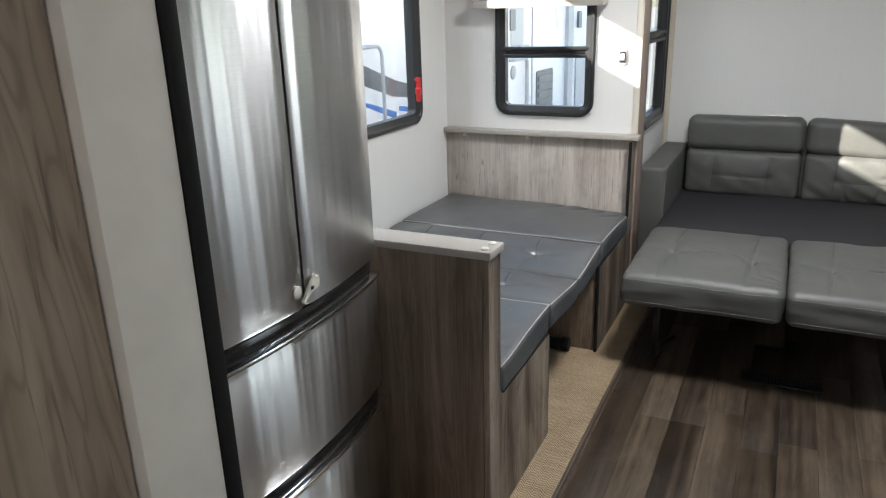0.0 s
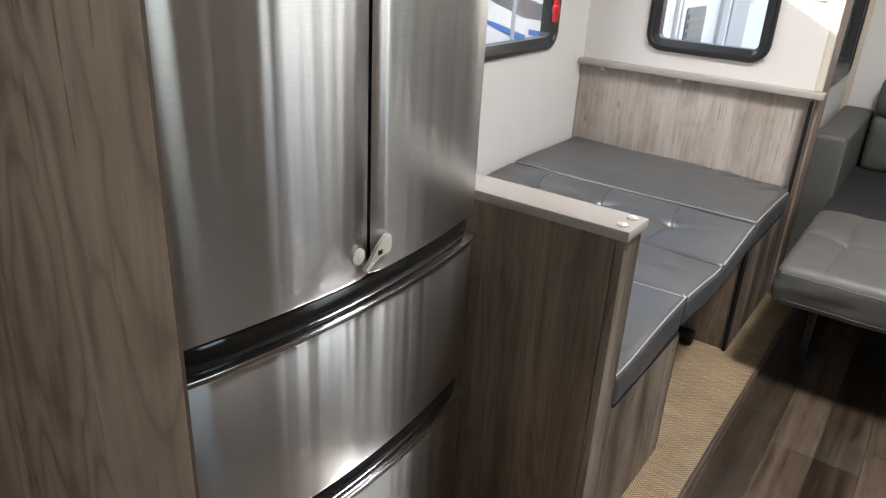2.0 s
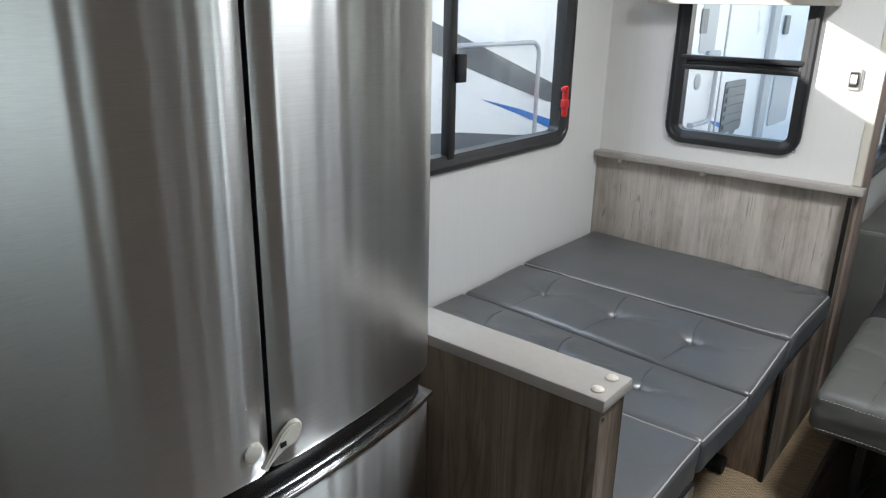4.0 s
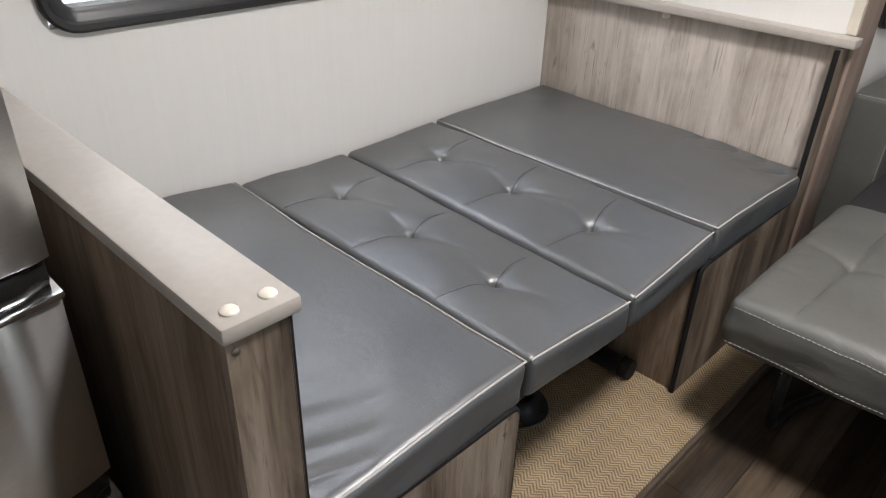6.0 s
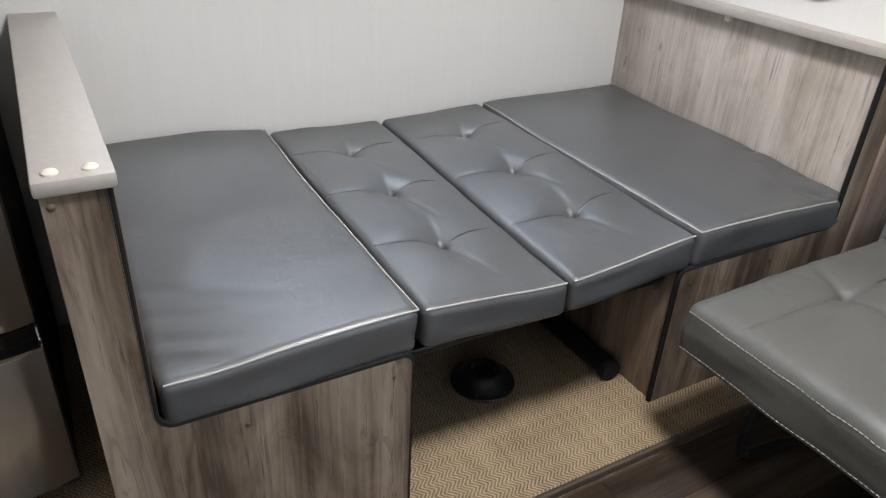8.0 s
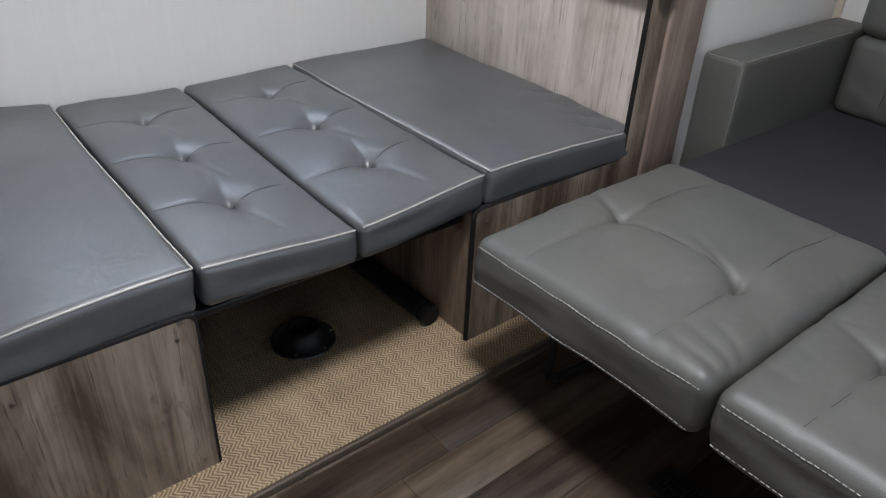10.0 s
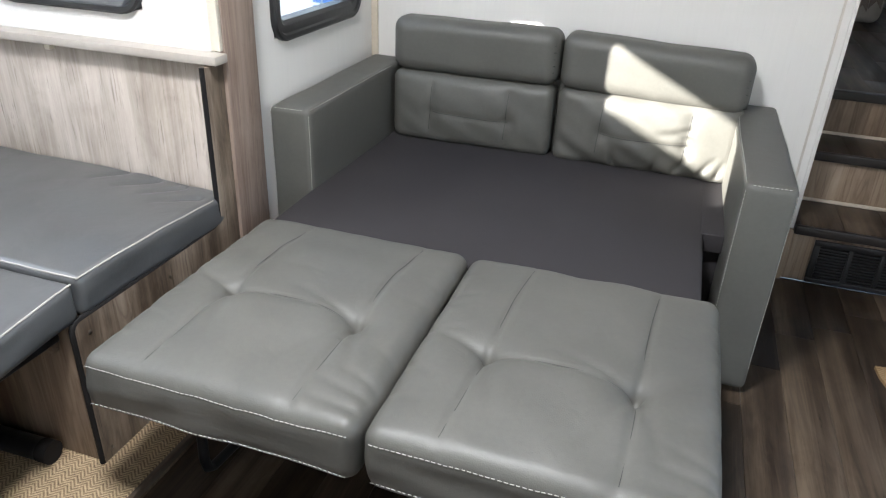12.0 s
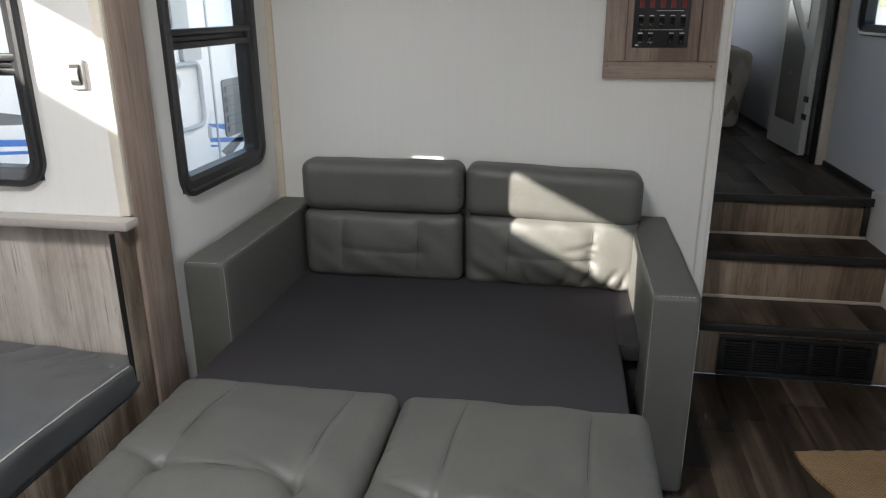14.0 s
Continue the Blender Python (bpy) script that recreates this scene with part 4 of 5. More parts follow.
SC_Z0, SC_Z1 = 0.322, 0.468
for x0, x1, sd, tA, tB in ((-0.538, 0.094, 2.0, (-0.378, 3.655), (-0.047, 3.636)), (0.098, 0.735, 5.0, (0.258, 3.624), (0.571, 3.609))):
    tufts = [(*tA, 0.026, 0.055), (*tB, 0.022, 0.050)]
    creases = []
    for k, (tx, ty) in enumerate((tA, tB)):
        creases += [((tx, ty), (tx - 0.02 + 0.01 * k, 3.34), 0.007, 0.006), ((tx, ty), (tx + 0.02, 4.04), 0.005, 0.006)]
        creases += [((tx, ty), (tx - 0.16, ty + 0.06), 0.006, 0.012), ((tx + 0.01, ty - 0.02), (tx + 0.06, ty - 0.20), 0.003, 0.016)]
    creases += [(tA, tB, 0.007, 0.006), (tB, (tB[0] + 0.05, tB[1] - 0.16), 0.003, 0.014), (tB, (tB[0] - 0.09, tB[1] - 0.18), 0.004, 0.014)]
    creases += [((x1 - 0.03, 3.37), (x1 - 0.12, 3.38), 0.004, 0.010), ((x1 - 0.02, 3.41), (x1 - 0.13, 3.43), 0.004, 0.010), ((x1 - 0.02, 3.45), (x1 - 0.11, 3.48), 0.003, 0.010)]
    rng = random.Random(int(sd) + 40)
    for k in range(9):
        px = x0 + 0.05 + (x1 - x0 - 0.10) * (k + rng.uniform(-0.3, 0.3)) / 8
        creases.append(((px, 3.322), (px + rng.uniform(-0.03, 0.03), 3.322 + rng.uniform(0.04, 0.11)), rng.uniform(0.0005, 0.0018), rng.uniform(0.008, 0.014)))
    for k in range(7):
        py = 3.45 + 0.08 * k + rng.uniform(-0.02, 0.02)
        for edge, inward in ((x0 + 0.01, 1), (x1 - 0.01, -1)):
            creases.append(((edge, py), (edge + inward * rng.uniform(0.04, 0.09), py + rng.uniform(-0.03, 0.03)), rng.uniform(0.001, 0.003), rng.uniform(0.009, 0.014)))
    fn = upholstery(x0, x1, 3.318, 4.062, SC_Z1, 0.026, tufts, creases, lambda x, y: -0.006 * smoothstep(3.6, 3.32, y), 0.005, sd)
    cushion = part("seat_cushion", Shape().soft(x0, x1, 3.318, 4.062, SC_Z0, SC_Z1, 0.038, 0.0075, 6, fn), SOFA, sofa, "grey leatherette tufted seat cushion", smooth=80)
    for a, b, depth, wide in creases:
        if wide < 0.0065:
            part("seam", seam_line(a, b, fn, SC_Z1, 0.012, 0.0011, 0.90 if a != tA or b != tB else 0.94), SEAM, cushion, "dark sewn seam")
    for zz, yy, wob in ((SC_Z1 - 0.022, 3.3215, 1.0), (SC_Z0 + 0.028, 3.3195, 0.6)):
        pts = []
        for i in range(41):
            x = x0 + 0.02 + (x1 - x0 - 0.04) * i / 40
            p = fn(x, yy, zz, (zz - SC_Z0) / (SC_Z1 - SC_Z0))
            pts.append((p[0], p[1] - 0.0020, p[2]))
        part("stitching", stitches(pts, 0.0010), THREAD, cushion, "pale stitching")

for x0, x1, sd, drop in ((-0.518, 0.122, 1.0, 0.0), (0.128, 0.780, 6.0, -0.022)):
    xc = (x0 + x1) / 2

    def head_fn(x, y, z, t, sd=sd, x0=x0, x1=x1, drop=drop):
        e = smoothstep(0.0, 0.06, min(x - x0, x1 - x))
        return (x, y - 0.006 * e + 0.004 * noise.noise(Vector((x * 8 + sd, z * 8, 3))), z + drop * smoothstep(x0, x1, x) + 0.004 * noise.noise(Vector((x * 7, y * 7, sd))))
    headrest = part("headrest", Shape().soft(x0, x1, 4.985, 5.130, 0.692, 0.890, 0.048, 0.02, 6, head_fn), SOFA, sofa, smooth=80)

    def back_fn(x, y, z, t, sd=sd, x0=x0, x1=x1, xc=xc):
        f = smoothstep(5.06, 4.99, y)
        u, v = (x - xc) / ((x1 - x0) / 2), (z - 0.555) / 0.13
        out = 0.022 * max(0, 1 - abs(u) ** 2.5) * max(0, 1 - abs(v) ** 2.5)
        for sx in (-0.47, 0.47):
            gx = xc + sx * (x1 - x0) / 2
            d, k = along((x, z), (gx, 0.655), (gx - 0.01, 0.46))
            out -= 0.010 * (0.6 * bell(d, 0.030) + 0.4 * bell(d, 0.008))
            out -= 0.009 * bell(math.hypot(x - gx, z - 0.545), 0.030)
        d, k = along((x, z), (xc - 0.15, 0.548), (xc + 0.15, 0.544))
        out -= 0.004 * bell(d, 0.010)
        ruck = 0.018 if sd > 3 else 0.008
        out += ruck * noise.noise(Vector((x * 10 + z * 14 + sd, z * 6, sd))) * (0.4 + 0.6 * smoothstep(0.6, 0.45, z))
        if sd > 3:
            for cx, lean in ((0.36, -0.02), (0.50, 0.03), (0.58, 0.05), (0.66, 0.06), (0.72, 0.03)):
                d, k = along((x, z), (cx, 0.445), (cx + lean, 0.53))
                out -= 0.017 * (1 - k) * bell(d, 0.010)
            for cz, drop_ in ((0.60, -0.03), (0.57, 0.02), (0.53, 0.015)):
                d, k = along((x, z), (gx, cz), (gx - 0.12, cz + drop_))
                out -= 0.010 * (1 - k) * bell(d, 0.011)
        return (x, y - f * out, z + 0.003 * noise.noise(Vector((x * 6, z * 6, sd + 2))))
    for_end = x1 - 0.006
    for i in range(6):
        z = 0.715 + i * 0.024
        part("gather", Shape().tube([(for_end - 0.012, 4.990 + 0.004 * (i % 2), z + drop + 0.006), (for_end + 0.001, 5.02, z + drop), (for_end + 0.004, 5.05, z + drop - 0.004)], 0.0016, 5), SEAM, headrest)
    back = part("back_cushion", Shape().soft(x0 + 0.004, x1 - 0.004, 4.985, 5.10, 0.420, 0.694, 0.034, 0.009, 5, back_fn), SOFA, sofa, smooth=80)
    gl, gr = xc - 0.235 * (x1 - x0), xc + 0.235 * (x1 - x0)
    for a, b in (((gl, 0.655), (gl - 0.01, 0.475)), ((gr, 0.655), (gr - 0.01, 0.475)), ((gl, 0.548), (gr, 0.545))):
        run = []
        for i in range(25):
            px, pz = a[0] + (b[0] - a[0]) * i / 24, a[1] + (b[1] - a[1]) * i / 24
            px, py, pz = back_fn(px, 4.985, pz, 1.0)
            run.append((px, py - 0.0003, pz))
        part("seam", Shape().tube(run, 0.0013, 5), SEAM, back, "dark sewn seam")

for x in (-0.405, 0.545):
    loop = [(x, 3.80, 0.330), (x, 3.56, 0.300), (x, 3.505, 0.26), (x, 3.50, 0.06), (x, 3.508, 0.028), (x, 3.53, 0.014), (x + 0.01, 3.64, 0.014), (x + 0.05, 3.74, 0.014)]
    part("folding_leg", Shape().tube(loop, 0.013, 10), BLACK_METAL, sofa, "black bent steel leg")
    part("leg_bolt", Shape().lathe((x - 0.014, 3.50, 0.20), [(0.006, 0), (0.006, 0.004), (0.003, 0.006)], 10, "x"), CHROME, sofa)
part("slide_rail", box(-0.46, -0.43, 3.45, 4.6, 0.285, 0.316), BLACK_METAL, sofa)
part("slide_rail", box(0.63, 0.66, 3.45, 4.6, 0.285, 0.316), BLACK_METAL, sofa)
for x in (-0.60, 0.83):
    for y in (4.42, 5.08):
        part("foot", Shape().lathe((x, y, 0.0), [(0.022, 0), (0.022, 0.026)], 16), BLACK, sofa)


# ---- floor register and mat ----
reg = thing("floor_register", (0.12, 3.49, 0.0), "black slotted floor heating register", "floor register")
rim = Shape()
rim.soft(-0.037, 0.275, 3.445, 3.462, 0.0, 0.007, 0.002).soft(-0.037, 0.275, 3.522, 3.539, 0.0, 0.007, 0.002)
rim.soft(-0.037, -0.012, 3.462, 3.522, 0.0, 0.007, 0.002).soft(0.250, 0.275, 3.462, 3.522, 0.0, 0.007, 0.002)
part("rim", rim, BLACK_METAL, reg)
part("well", box(-0.012, 0.250, 3.462, 3.522, 0.0003, 0.0016, 0.0002), BLACK_RUBBER, reg)
for i in range(22):
    x = -0.006 + i * 0.0118
    part("slat", box(x, x + 0.0045, 3.462, 3.522, 0.001, 0.0065, 0.001), BLACK_METAL, reg)
for y in (3.482, 3.502):
    part("slat", box(-0.012, 0.250, y - 0.002, y + 0.002, 0.0016, 0.0068, 0.0005), BLACK_METAL, reg)

mat_out = []
for i in range(15):
    mat_out.append((1.306 + 0.035 * i + 0.004 * math.sin(i * 2.1), 4.657 + 0.006 * i + 0.004 * math.sin(i * 3.7)))
for i in range(1, 15):
    mat_out.append((1.800 + 0.004 * math.sin(i * 1.9), 4.741 - 0.05 * i))
for i in range(1, 12):
    mat_out.append((1.800 - 0.028 * i, 4.041 + 0.004 * math.sin(i * 2.7)))
for i in range(1, 12):
    mat_out.append((1.492 - 0.0169 * i + 0.004 * math.sin(i * 4.1), 4.041 + 0.051 * i))
single("door_mat", Shape().prism(mat_out, lambda u, v, d: Vector((u, v, d)), 0.0, 0.011), MAT, "tan coir door mat with a frayed edge on the floor", "door mat")


# ---- control panel ----
ctl = thing("control_panel", (0.817, 5.2, 1.19), "grey oak framed panel with a black monitor and rocker switches", "control panel")
PX0, PX1, PZ0, PZ1 = 0.614, 1.012, 1.190, 1.84
part("stile", box(PX0, PX0 + 0.075, 5.178, 5.199, PZ0 + 0.062, PZ1), OAK_JAMB, ctl)
part("stile", box(PX1 - 0.065, PX1, 5.178, 5.199, PZ0 + 0.062, PZ1), OAK_JAMB, ctl)
part("bottom_rail", box(PX0, PX1, 5.177, 5.199, PZ0, PZ0 + 0.061), OAK_RAIL, ctl)
part("centre_panel", box(PX0 + 0.076, PX1 - 0.066, 5.186, 5.199, PZ0 + 0.062, PZ1), OAK_JAMB, ctl)
for x in (PX0 + 0.014, PX1 - 0.018):
    part("screw", Shape().lathe((x, 5.1775, PZ0 + 0.045), [(0.005, 0), (0.004, -0.002)], 10, "y"), SCREW, ctl)
board = part("switch_board", box(0.712, 0.905, 5.178, 5.187, 1.300, 1.75), BLACK, ctl, "black switch board")
for row, (z, mat_) in enumerate(((1.452, RED_LENS), (1.388, GLOSS_BLACK), (1.328, GLOSS_BLACK))):
    for i in range(5):
        if row == 2 and i == 2:
            continue
        x = 0.738 + i * 0.036
        part("rocker_switch", Shape().prism([(5.178, z - 0.016), (5.172, z - 0.016), (5.174, z), (5.169, z + 0.016), (5.178, z + 0.016)], lambda u, v, d: Vector((d, u, v)), x - 0.008, x + 0.008), mat_, board)
        part("label_bar", box(x - 0.008, x + 0.008, 5.1768, 5.178, z + 0.021, z + 0.024, 0.0003), WHITE_PRINT, board)
part("label_bar", box(0.735, 0.885, 5.1768, 5.178, 1.361, 1.3625, 0.0003), WHITE_PRINT, board)
part("label_bar", box(0.790, 0.882, 5.1768, 5.178, 1.426, 1.4275, 0.0003), WHITE_PRINT, board)
part("display", box(0.735, 0.800, 5.1755, 5.178, 1.500, 1.56), WHITE_PRINT, board, "white tank monitor plate")
part("display_window", box(0.752, 0.772, 5.1745, 5.1756, 1.525, 1.548, 0.0004), BLACK, board)
part("label_bar", box(0.722, 0.734, 5.1768, 5.178, 1.307, 1.311, 0.0003), WHITE_PRINT, board)


# ---- steps, return grille, landing and bedroom beyond ----
stairs = thing("staircase", (1.46, 5.5, 0.0), "three dark vinyl steps with tan oak risers and black nosings", "stairs")
SX0, SX1 = 1.060, 1.838
LEVELS = ((5.200, 0.0, 0.235), (5.480, 0.235, 0.445), (5.745, 0.445, 0.632))
for i, (y, za, zb) in enumerate(LEVELS):
    depth = 0.275 if i < 2 else 0.03
    part("riser", box(SX0, SX1, y, y + 0.016, za, zb - 0.018), OAK_STAIR, stairs)
    tread = part("tread", box(SX0, SX1, y - 0.012, y + depth + 0.006, zb - 0.018, zb - 0.002, 0.002), PLANK_X, stairs)
    part("nosing", Shape().soft(SX0, SX1 + (0.02 if i == 2 else 0), y - 0.026, y - 0.004, zb - 0.034, zb + 0.003, 0.006, seg=3), NOSING, tread, "black ribbed nosing")
    if i:
        part("cove_moulding", box(SX0, SX1, y - 0.010, y - 0.0005, za - 0.002, za + 0.012, 0.003), TAN, stairs, "tan cove moulding")
    for k in range(5):
        tx = SX0 + 0.02 + k * 0.155
        if depth > 0.1:
            part("plank", box(tx, tx + 0.152, y + 0.0, y + depth - 0.012, zb - 0.002, zb + 0.0005, 0.0004), PLANK, tread)
part("end_trim", box(SX1 - 0.030, SX1 - 0.008, 5.7285, 5.7445, 0.46, 0.595), NOSING, stairs)
part("side_skirt", box(SX1 + 0.001, RW, 5.19, 5.77, 0.0, 0.66), WALL, stairs, "white side skirting")
single("baseboard_stair_end", box(0.905, SX0 - 0.001, 5.182, 5.199, 0.0, 0.215), OAK_STAIR, "tan oak board beside the air grille", "baseboard", "structure")

grille = thing("air_grille", (1.44, 5.2, 0.0), "black louvred return air grille under the first step", "air grille")
GX0, GX1, GZ0, GZ1 = 1.144, 1.736, 0.004, 0.184
ring = Shape()
ring.soft(GX0, GX1, 5.188, 5.199, GZ0, GZ0 + 0.022, 0.002).soft(GX0, GX1, 5.188, 5.199, GZ1 - 0.022, GZ1, 0.002)
ring.soft(GX0, GX0 + 0.024, 5.188, 5.199, GZ0 + 0.022, GZ1 - 0.022, 0.002).soft(GX1 - 0.024, GX1, 5.188, 5.199, GZ0 + 0.022, GZ1 - 0.022, 0.002)
part("rim", ring, BLACK, grille)
part("backing", box(GX0 + 0.024, GX1 - 0.024, 5.1975, 5.1992, GZ0 + 0.022, GZ1 - 0.022, 0.0004), BLACK_RUBBER, grille)
for i in range(10):
    z = GZ0 + 0.032 + i * 0.0123
    part("slat", box(GX0 + 0.024, GX1 - 0.024, 5.1895, 5.197, z, z + 0.0045, 0.001), BLACK, grille)
for i in range(1, 5):
    x = GX0 + 0.024 + i * (GX1 - GX0 - 0.048) / 5
    part("divider", box(x - 0.008, x + 0.008, 5.188, 5.197, GZ0 + 0.022, GZ1 - 0.022, 0.001), BLACK, grille)

single("trim_landing_edge", box(RW - 0.014, RW, 5.78, 6.49, 0.622, 0.655), NOSING, "dark edge strip along the landing wall", "trim", "structure")
jamb = thing("door_2", (1.46, 6.5, 0.63), "white bedroom door with frosted panels standing open", "door", kind="structure")
part("casing", box(1.816, RW - 0.002, 6.478, 6.499, 0.63, 2.28), CASING, jamb, "pale oak door casing")
part("seal", box(1.798, 1.815, 6.49, 6.55, 0.63, 2.28), BLACK_RUBBER, jamb)


def leaf_place(u, v, d):
    hinge, away = Vector((1.815, 6.60, 0.0)), Vector((-0.055, 0.998, 0.0))
    return hinge + away * u + Vector((-0.998, -0.055, 0)) * d + Vector((0, 0, v))


leaf = part("leaf", Shape().prism([(0.07, 0.645), (0.63, 0.645), (0.63, 2.2), (0.07, 2.2)], leaf_place, 0.0, 0.034), DOOR_WHITE, jamb)
part("panel", Shape().prism([(0.19, 0.80), (0.53, 0.80), (0.53, 1.50), (0.19, 1.22)], leaf_place, 0.034, 0.037), FROST, leaf, "frosted grey panel")
part("panel", Shape().prism([(0.19, 1.32), (0.53, 1.60), (0.53, 2.08), (0.19, 2.08)], leaf_place, 0.034, 0.037), FROST, leaf, "frosted grey panel")
for v in (0.845, 0.94):
    part("hinge", Shape().prism([(0.03, v), (0.082, v), (0.082, v + 0.03), (0.03, v + 0.03)], leaf_place, 0.034, 0.042), BLACK, leaf)

bed = thing("bed", (0.9, 8.6, 0.622), "bed under a beige and taupe patterned quilt", "bed")


def quilt_fn(x, y, z, t):
    hang = smoothstep(0.9, 0.1, t)
    return (x + 0.03 * hang * math.sin(y * 17) - 0.07 * hang, y - 0.02 * hang * math.sin(x * 19 + 1), z + 0.01 * noise.noise(Vector((x * 3, y * 3, 0))))


quilt = part("quilt", Shape().soft(0.2, 1.735, 7.74, 9.3, 0.63, 1.16, 0.06, 0.06, 4, quilt_fn), QUILT, bed)
for i, (u, v, w, h_) in enumerate(((1.40, 0.72, 0.10, 0.16), (1.50, 0.92, 0.09, 0.15), (1.36, 0.98, 0.10, 0.13), (1.52, 0.70, 0.06, 0.12), (1.595, 0.93, 0.10, 0.17), (1.585, 0.72, 0.07, 0.14))):
    out = [(u, v), (u + w * 0.5, v + h_ * 0.35), (u + w, v), (u + w, v + h_ * 0.5), (u + w * 0.5, v + h_), (u, v + h_ * 0.5)]
    part("patch", Shape().prism(out, lambda a, b, d: Vector((a, 7.695 + d, b)), 0.0, 0.01), QUILT_DARK if i % 2 else QUILT_LIGHT, quilt)
single("pillow", Shape().soft(1.20, 1.62, 8.0, 8.35, 1.175, 1.30, 0.055, 0.05, 5), QUILT_LIGHT, "ivory pillow lying on the quilt", "pillow")


# ---- neighbouring trailer seen through the windows ----
NX = -2.80
rv = thing("travel_trailer", (-3.9, 5.0, -0.95), "white travel trailer with blue and grey decals parked alongside", "travel trailer")
part("body", Shape().soft(NX - 2.4, NX, -5.0, 15.0, -0.35, 2.305, 0.09, 4.0, 5), GEL, rv)
part("skirt", box(NX - 2.35, NX - 0.05, -4.9, 14.9, -0.60, -0.35, 0.01), BLACK, rv)
for y in (2.0, 3.0):
    wheel = part("wheel", Shape().lathe((NX - 0.30, y, -0.60), [(0.20, 0), (0.33, 0.0), (0.35, 0.04), (0.35, 0.18), (0.33, 0.22), (0.2, 0.2)], 32, "x"), BLACK_RUBBER, rv)
    part("rim", Shape().lathe((NX - 0.10, y, -0.60), [(0.19, 0), (0.19, 0.02), (0.08, 0.04)], 24, "x"), GEL_GREY, wheel)


def on_side(u, v, d):
    return Vector((NX + d, u, v))


def decal(name, pts, material, label, d=0.004):
    return part(name, Shape().prism(pts, on_side, -0.01, d), material, rv, label)


decal("decal", [(3.6, 1.62), (4.5, 1.34), (5.5, 1.02), (6.5, 0.80), (6.3, 0.78), (5.45, 0.90), (4.5, 1.18), (3.6, 1.46)], DECAL_GREY, "charcoal swoosh")
decal("decal", [(4.70, 0.975), (5.1, 0.885), (5.5, 0.775), (5.5, 0.715), (5.1, 0.85)], DECAL_BLUE, "blue swoosh")
decal("decal", [(3.4, 0.90), (4.5, 0.80), (5.2, 0.70), (5.2, 0.55), (4.5, 0.62), (3.4, 0.66)], DECAL_GREY, "charcoal band")
decal("decal", [(5.55, 0.815), (9.5, 0.165), (9.5, 0.12), (5.55, 0.775)], DECAL_BLUE, "blue stripe")
decal("decal", [(5.55, 0.745), (8.8, 0.21), (8.8, 0.192), (5.55, 0.725)], DECAL_BLUE, "thin blue stripe")
decal("decal", [(8.42, 0.475), (9.05, 0.37), (9.05, 0.31), (8.7, 0.40)], DECAL_BLUE, "blue stripe")
decal("decal", [(8.85, 0.14), (9.5, 0.28), (9.5, 0.22), (9.0, 0.05)], DECAL_GREY, "charcoal wedge")
for i in range(3):
    y = 5.30 + i * 0.34
    decal("logo_bar", [(y, 1.62), (y + 0.22, 1.62), (y + 0.22, 1.68), (y, 1.68)], DECAL_GREY, "grey logo bar")
    decal("logo_bar", [(y, 1.86), (y + 0.22, 1.86), (y + 0.22, 1.92), (y, 1.92)], DECAL_GREY, "grey logo bar")

nd = part("door", Shape().prism(rounded_rect(7.86, 8.62, -0.25, 1.80, 0.08), on_side, 0.0, 0.018), GEL, rv)
part("door_window", Shape().prism(rounded_rect(8.05, 8.46, 1.12, 1.62, 0.05), on_side, 0.018, 0.024), GEL_GREY, nd)
part("lock", Shape().lathe((NX + 0.018, 8.12, 0.86), [(0.075, 0), (0.075, 0.012), (0.05, 0.02), (0.02, 0.024)], 24, "x"), GEL_GREY, nd)
part("hinge", Shape().prism(rounded_rect(8.60, 8.66, 0.30, 0.42, 0.01), on_side, 0.0, 0.024), GEL_GREY, nd)


def grab(y0, y1, z0, z1, r, out=0.06):
    pts = [(NX, y0, z1)] + [(NX + out, u, v) for u, v in ([(y0, z1)] + [(y1 - 0.08 + 0.08 * math.sin(radians(a)), z1 - 0.08 + 0.08 * math.cos(radians(a))) for a in range(0, 91, 15)] + [(y1 - 0.08 + 0.08 * math.cos(radians(a)), z0 + 0.08 - 0.08 * math.sin(radians(a))) for a in range(0, 91, 15)] + [(y0, z0)])] + [(NX, y0, z0)]
    return Shape().tube(pts, r, 10)


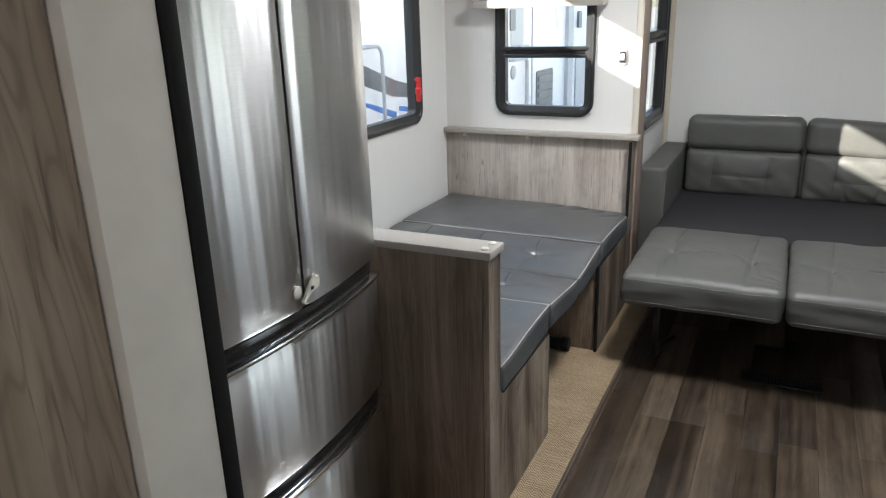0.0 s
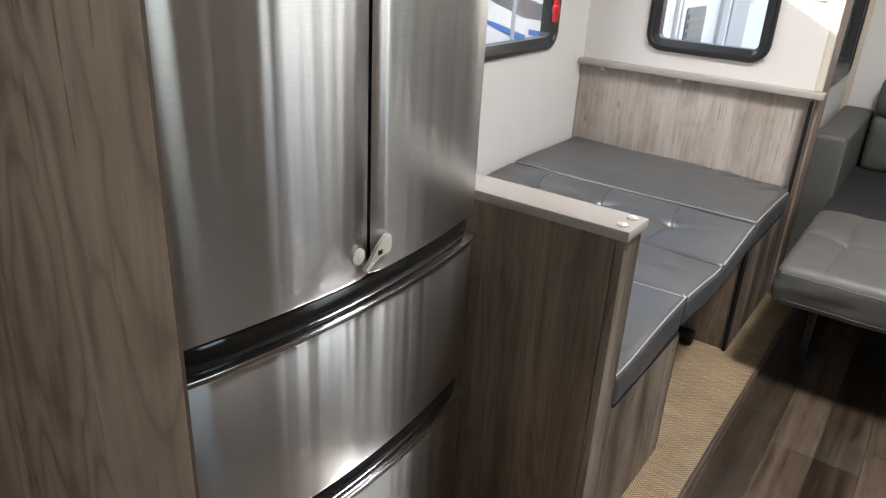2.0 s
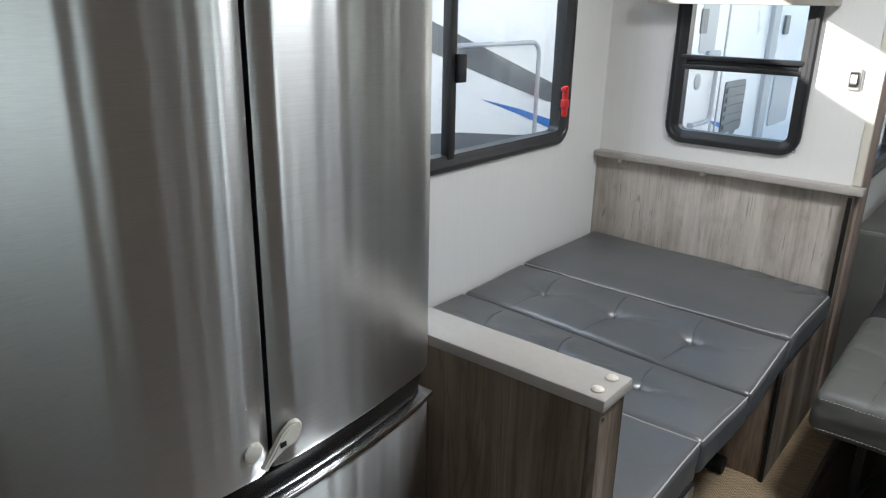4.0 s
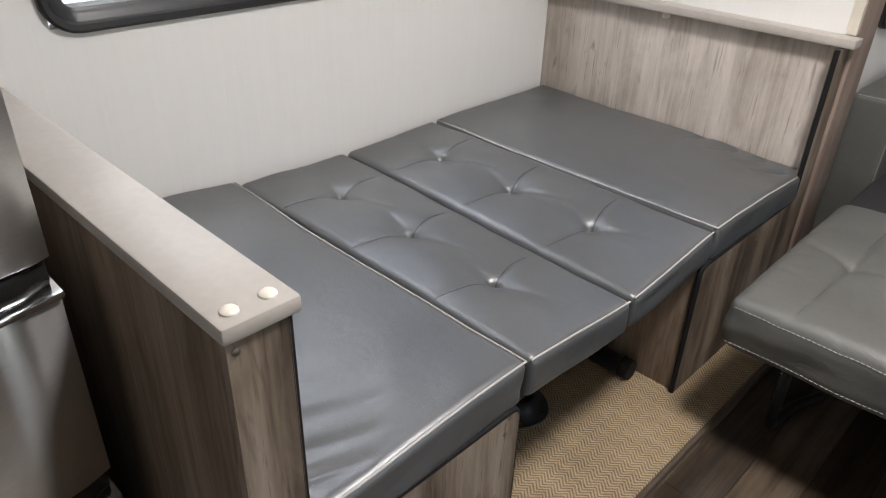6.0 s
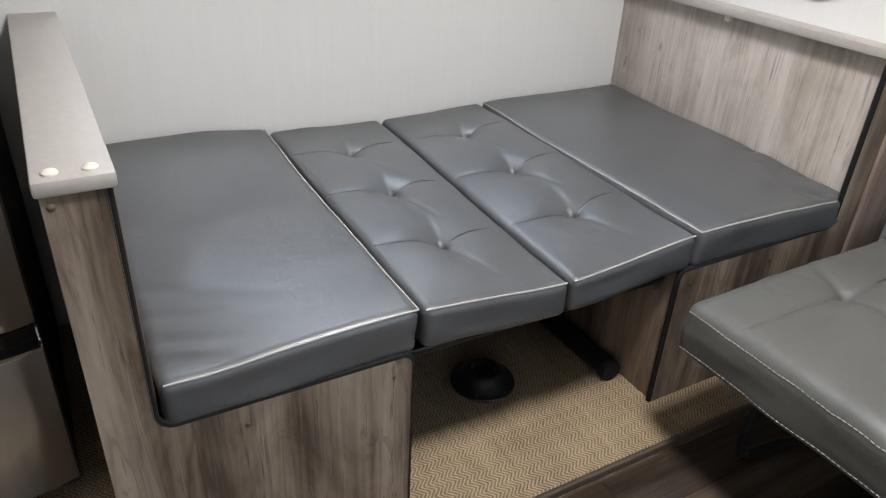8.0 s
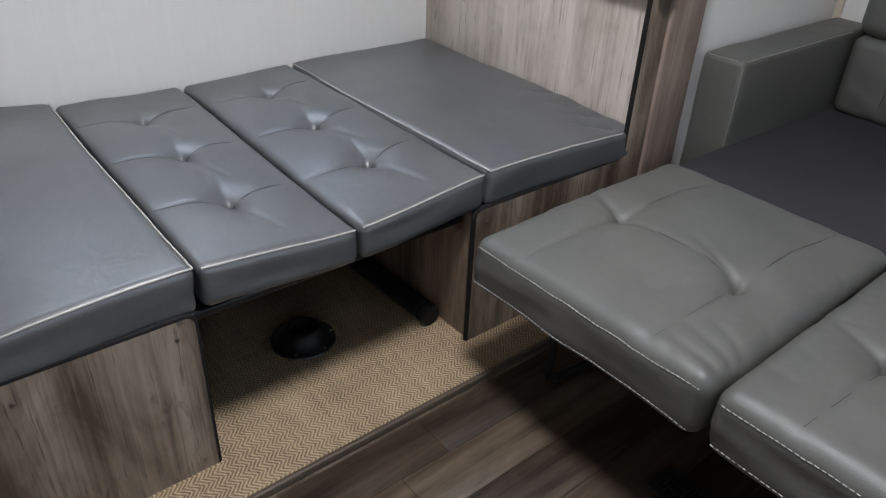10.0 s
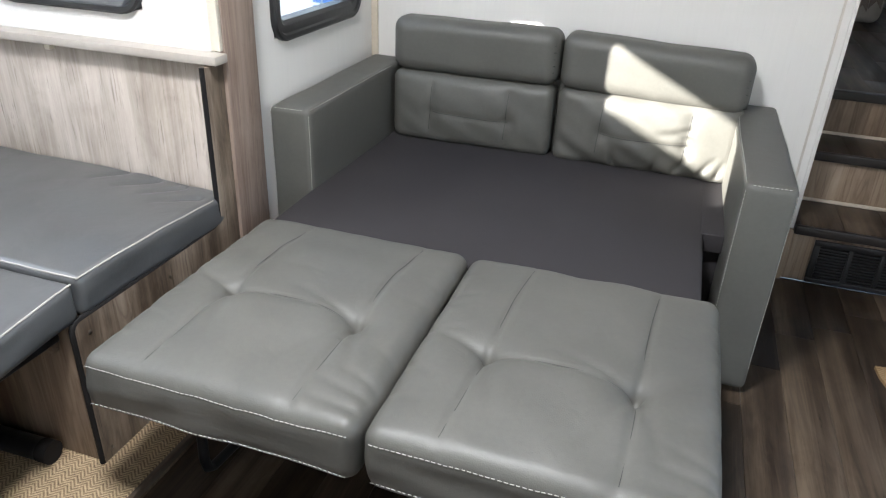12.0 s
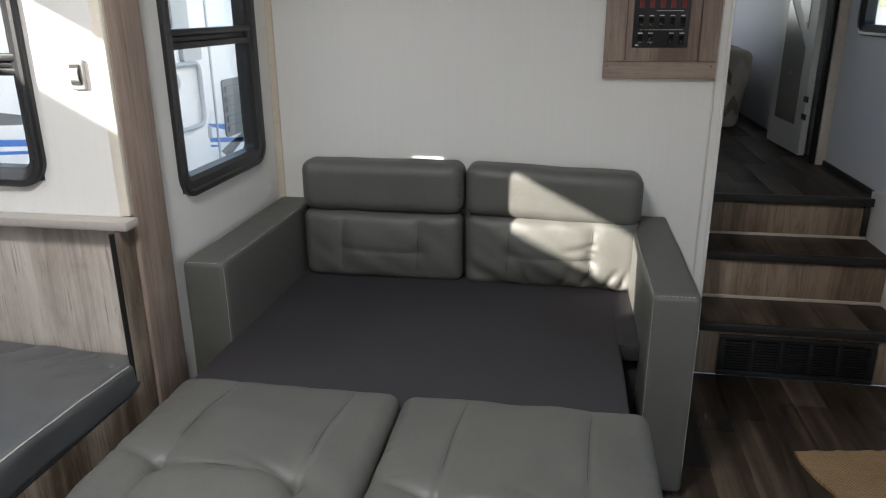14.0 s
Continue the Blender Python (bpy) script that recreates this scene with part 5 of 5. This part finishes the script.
part("grab_rail", grab(8.02, 8.48, 0.46, 1.0, 0.022), GEL_GREY, rv, "grey grab rail")
part("grab_rail", grab(4.40, 5.22, 0.40, 1.295, 0.014), GEL_GREY, rv, "grey awning bar")
part("seam", Shape().prism([(8.80, -0.3), (8.825, -0.3), (8.825, 2.18), (8.80, 2.18)], on_side, 0.0, 0.012), GEL_GREY, rv)
part("porch_light", Shape().prism(rounded_rect(8.24, 8.56, 1.02, 1.14, 0.03), on_side, 0.0, 0.06), GEL_GREY, rv)
vent = part("louvre_panel", Shape().prism(rounded_rect(8.98, 9.62, 0.25, 0.80, 0.04), on_side, 0.0, 0.014), DECAL_GREY, rv, "dark louvred appliance vent")
for i in range(5):
    z = 0.30 + i * 0.095
    part("louvre", Shape().prism([(9.02, z), (9.58, z), (9.58, z + 0.055), (9.02, z + 0.055)], on_side, 0.014, 0.030), DECAL_GREY, vent)
part("gutter_post", Shape().prism([(10.18, -0.3), (10.42, -0.3), (10.42, 2.18), (10.18, 2.18)], on_side, 0.0, 0.05), GEL_GREY, rv)
for y, z in ((10.75, 1.25), (8.02, 1.30)):
    part("side_light", Shape().prism(rounded_rect(y, y + 0.16, z, z + 0.22, 0.02), on_side, 0.0, 0.03), DECAL_GREY, rv)
part("hatch", Shape().prism(rounded_rect(10.7, 11.5, 0.15, 0.9, 0.06), on_side, 0.0, 0.02), GEL_GREY, rv)

# ---- plank floor ----
PLANK_MESHES = {}


def plank_mesh(length, width):
    key = (round(length, 3), round(width, 3))
    if key not in PLANK_MESHES:
        PLANK_MESHES[key] = Shape().soft(-width / 2, width / 2, -length / 2, length / 2, -0.0058, 0.0, 0.0008).mesh("plank", PLANK)
    return PLANK_MESHES[key]


def lay(parent, x0, x1, y0, y1, z, width, length, seed):
    rng = random.Random(seed)
    x = x0
    while x < x1 - 0.005:
        w = min(width, x1 - x)
        y = y0 - rng.choice((0.0, 0.25, 0.5, 0.75, 0.4)) * length
        while y < y1 - 0.005:
            a, b = max(y, y0), min(y + length, y1)
            if b - a > 0.01:
                o = new("plank", plank_mesh(b - a - 0.001, w - 0.001))
                o.location = (x + w / 2, (a + b) / 2, z)
                o.parent = parent
            y += length
        x += width


lay(floor, -0.511, RW - 0.002, -0.3, SOFA_Y - 0.002, 0.0, 0.127, 0.92, 3)
lay(bpy.data.objects["floor_landing"], 1.062, RW - 0.002, 5.78, 9.0, 0.629, 0.127, 0.92, 8)
